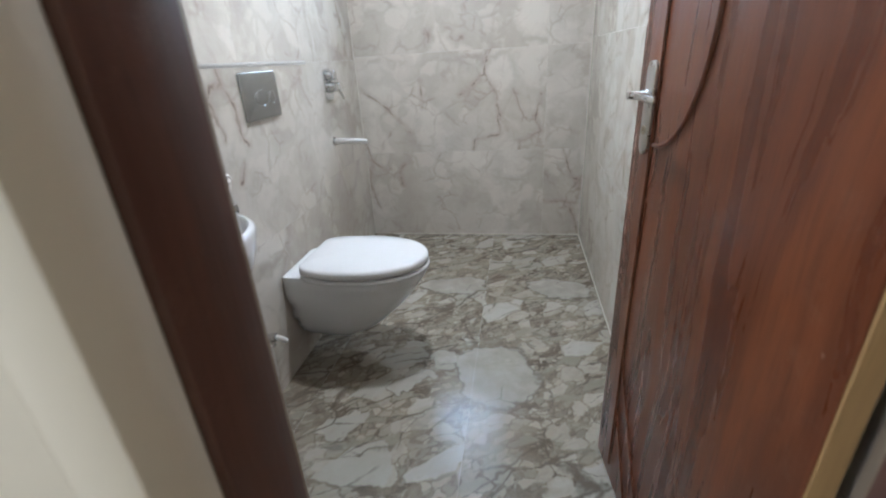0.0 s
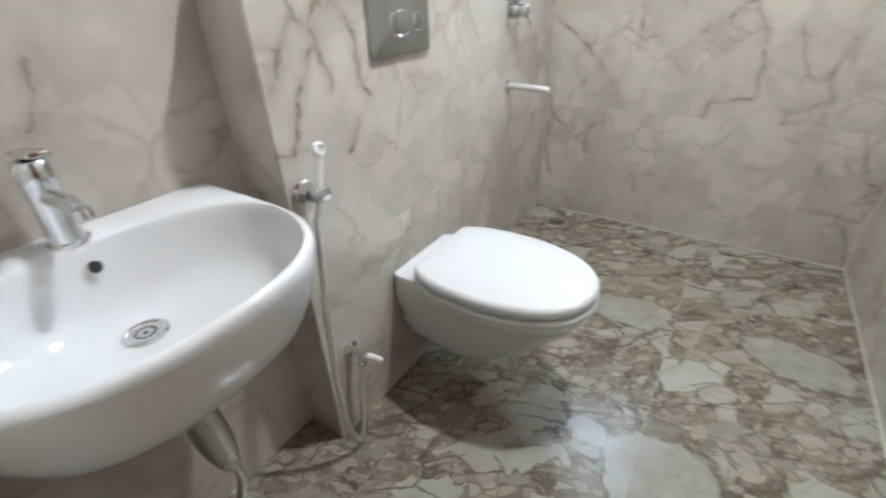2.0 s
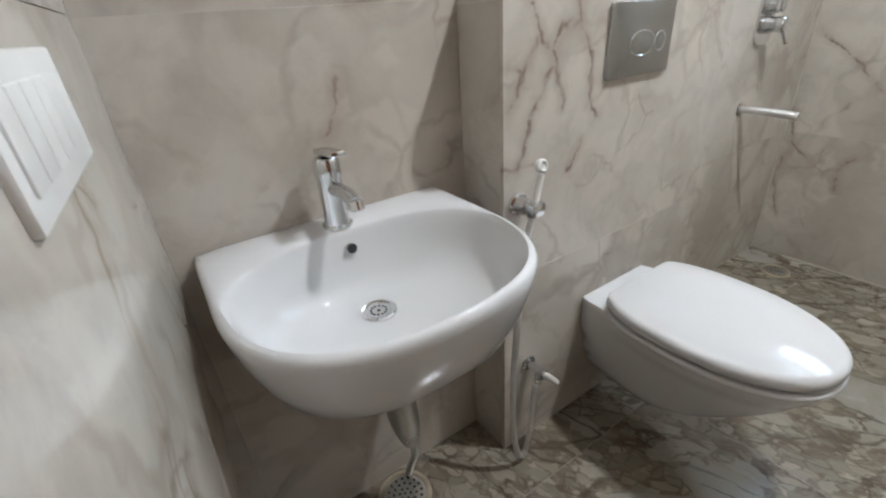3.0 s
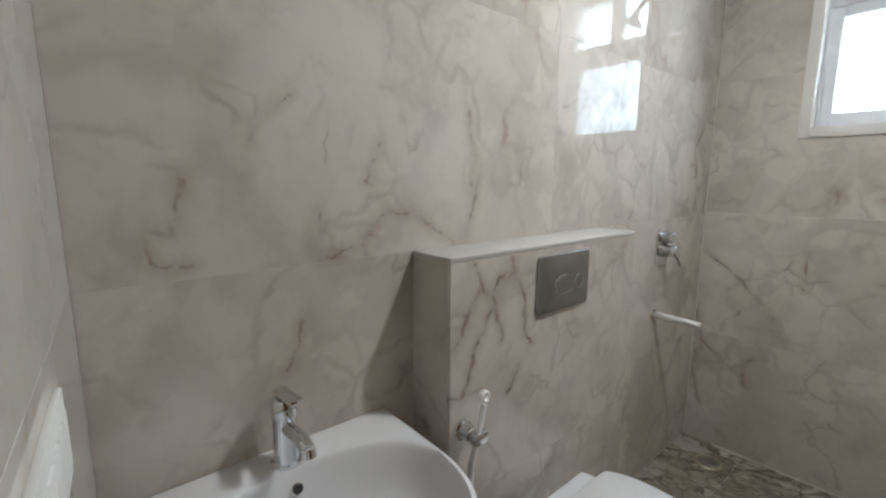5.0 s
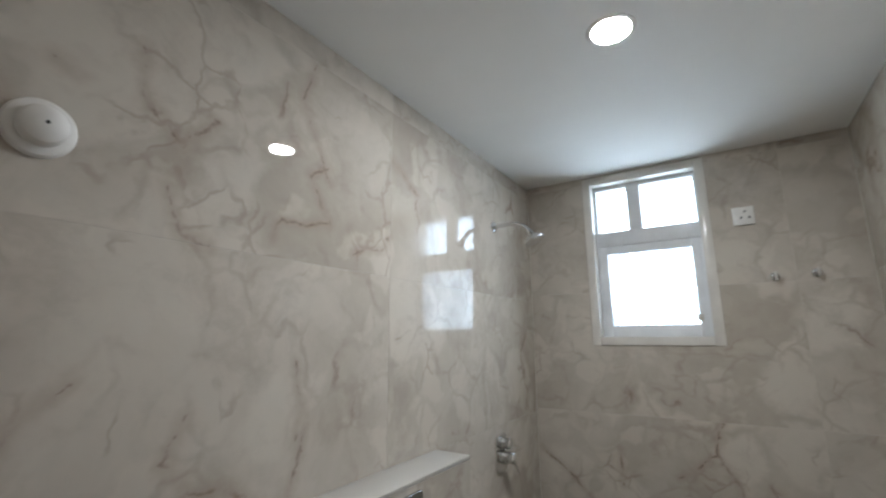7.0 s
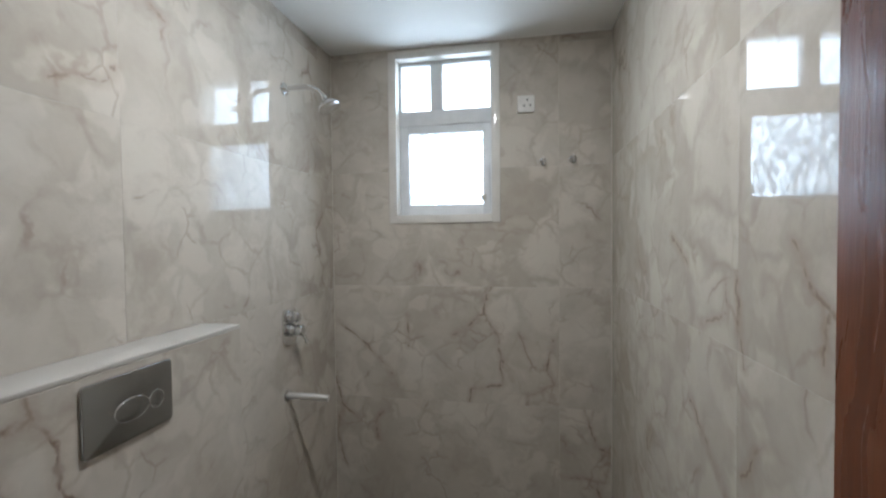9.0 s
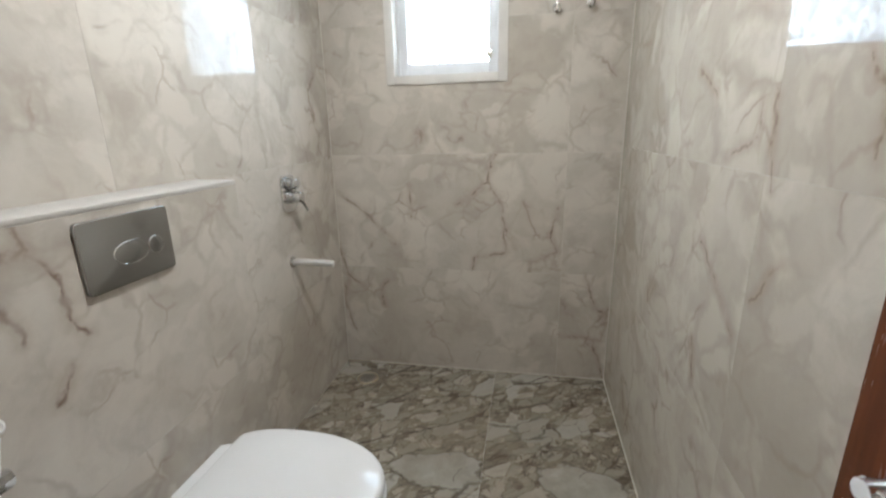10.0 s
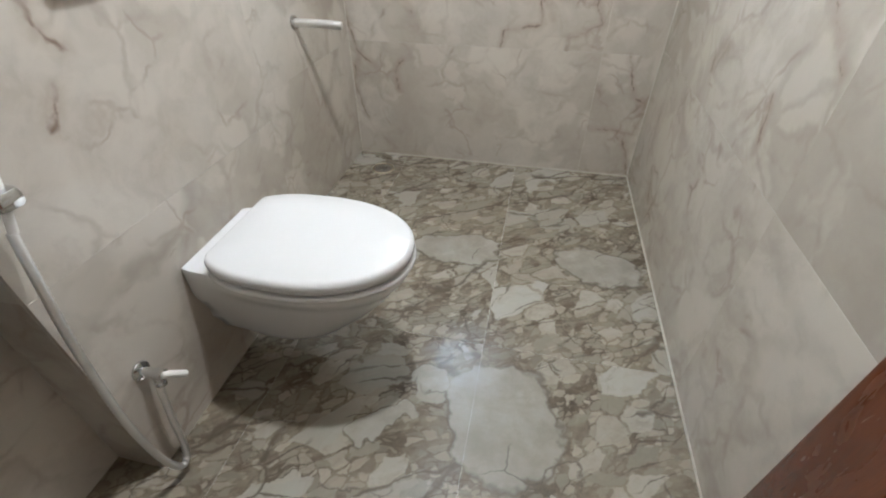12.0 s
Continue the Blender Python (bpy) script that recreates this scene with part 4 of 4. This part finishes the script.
def tile(parent, origin, ua, va, na, u0, u1, v0, v1, mat, holes=(), depth=SKIN, chamfer=0.0003):
    """One tile in a wall's plane: u and v along it, na out of it; holes are cut out."""
    u0, u1, v0, v1 = u0 + GAP, u1 - GAP, v0 + GAP, v1 - GAP
    if u1 - u0 < 0.004 or v1 - v0 < 0.004:
        return
    o, ua, va, na = Vector(origin), Vector(ua), Vector(va), Vector(na)
    cut = [h for h in holes if h[0] < u1 and h[1] > u0 and h[2] < v1 and h[3] > v0]
    bm = bmesh.new()
    at = lambda u, v, d: o + ua * u + va * v + na * d
    if not cut:
        c = chamfer
        loft(bm, [[at(u0, v0, -depth), at(u1, v0, -depth), at(u1, v1, -depth), at(u0, v1, -depth)],
                  [at(u0, v0, -c), at(u1, v0, -c), at(u1, v1, -c), at(u0, v1, -c)],
                  [at(u0 + c, v0 + c, 0), at(u1 - c, v0 + c, 0), at(u1 - c, v1 - c, 0), at(u0 + c, v1 - c, 0)]])
    else:
        us = sorted({u0, u1, *(min(max(h[k], u0), u1) for h in cut for k in (0, 1))})
        vs = sorted({v0, v1, *(min(max(h[k], v0), v1) for h in cut for k in (2, 3))})
        verts = {}
        for i, (a, b) in enumerate(zip(us, us[1:])):
            for j, (c, d) in enumerate(zip(vs, vs[1:])):
                if any(h[0] - 1e-6 <= a and b <= h[1] + 1e-6 and h[2] - 1e-6 <= c and d <= h[3] + 1e-6 for h in cut):
                    continue
                quad = []
                for key, p in (((i, j), (a, c)), ((i + 1, j), (b, c)), ((i + 1, j + 1), (b, d)), ((i, j + 1), (a, d))):
                    if key not in verts:
                        verts[key] = bm.verts.new(at(*p, 0))
                    quad.append(verts[key])
                bm.faces.new(quad)
        made = bmesh.ops.extrude_face_region(bm, geom=list(bm.faces))
        for v in made["geom"]:
            if isinstance(v, bmesh.types.BMVert):
                v.co -= na * depth
    part("tile", bm, mat, parent, sharp=20)


def tiling(parent, origin, ua, va, na, us, vs, mat, holes=()):
    for a, b in zip(us, us[1:]):
        for c, d in zip(vs, vs[1:]):
            tile(parent, origin, ua, va, na, a, b, c, d, mat, holes)


box_hole = (BOX_Y0, BOX_Y1, 0.0, BOX_Z)
tiling(wall_left, (LEFT, 0, 0), (0, 1, 0), (0, 0, 1), (1, 0, 0), (FRONT_L, 1.760, BACK), (0.0, 0.556, 1.120, 1.680, 2.245, CEIL), MARBLE_LEFT, [box_hole])
tiling(wall_right, (RIGHT, 0, 0), (0, 1, 0), (0, 0, 1), (-1, 0, 0), (0.60, 1.742, BACK), (0.0, 0.585, 1.160, 1.735, 2.30, CEIL), MARBLE_RIGHT)
tiling(wall_back, (0, BACK, 0), (1, 0, 0), (0, 0, 1), (0, -1, 0), (LEFT, 0.178, RIGHT), (0.0, 0.560, 1.136, 1.710, 2.28, CEIL), MARBLE_BACK, [(WIN_X0, WIN_X1, WIN_Z0, WIN_Z1)])
tiling(floor, (0, 0, 0), (1, 0, 0), (0, 1, 0), (0, 0, 1), (LEFT, -0.695, -0.132, RIGHT), (0.60, 1.780, BACK), FLOOR, [(LEFT, BOX_X, BOX_Y0, BOX_Y1)])
# the askew tiles beside the door
fu = Vector((0.69, FRONT_R - FRONT_L, 0)).normalized()
tiling(wall_front, (LEFT, FRONT_L, 0), fu, (0, 0, 1), (-fu.y, fu.x, 0), (0.0, 0.680), (0.0, 0.556, 1.124, 1.690, 2.25, CEIL), MARBLE)
# the boxing: face, near side, far side, stone ledge
tiling(ledge_wall, (BOX_X, 0, 0), (0, 1, 0), (0, 0, 1), (1, 0, 0), (BOX_Y0, BOX_Y1), (0.0, 0.556, BOX_Z - 0.012), MARBLE_BOX)
tiling(ledge_wall, (0, BOX_Y0, 0), (1, 0, 0), (0, 0, 1), (0, -1, 0), (LEFT, BOX_X - SKIN), (0.0, 0.556, BOX_Z - 0.012), MARBLE)
tiling(ledge_wall, (0, BOX_Y1, 0), (1, 0, 0), (0, 0, 1), (0, 1, 0), (LEFT, BOX_X - SKIN), (0.0, 0.556, BOX_Z - 0.012), MARBLE)
part("ledge", block(LEFT + 0.001, BOX_Y0 - 0.0006, BOX_Z - 0.011, BOX_X + 0.0006, BOX_Y1 + 0.0006, BOX_Z, bevel=0.0015), EDGE, ledge_wall, "pale beige stone ledge")
bm = bmesh.new()
slab(bm, RIGHT - 0.004, 0.62, 0.0, RIGHT - 0.0001, BACK, 0.006)
slab(bm, BOX_X, BACK - 0.004, 0.0, RIGHT - 0.004, BACK - 0.0001, 0.006)
for x0, x1 in ((LEFT + 0.0001, LEFT + 0.004), (RIGHT - 0.004, RIGHT - 0.0001), (0.1770, 0.1790)):
    slab(bm, x0, BACK - (0.003 if x1 - x0 > 0.003 else 0.0006), 0.0062, x1, BACK - 0.0001, CEIL - 0.001)
structure("grout_line", bm, SEAL, "pale grout line along the foot and corners of the walls", "trim")
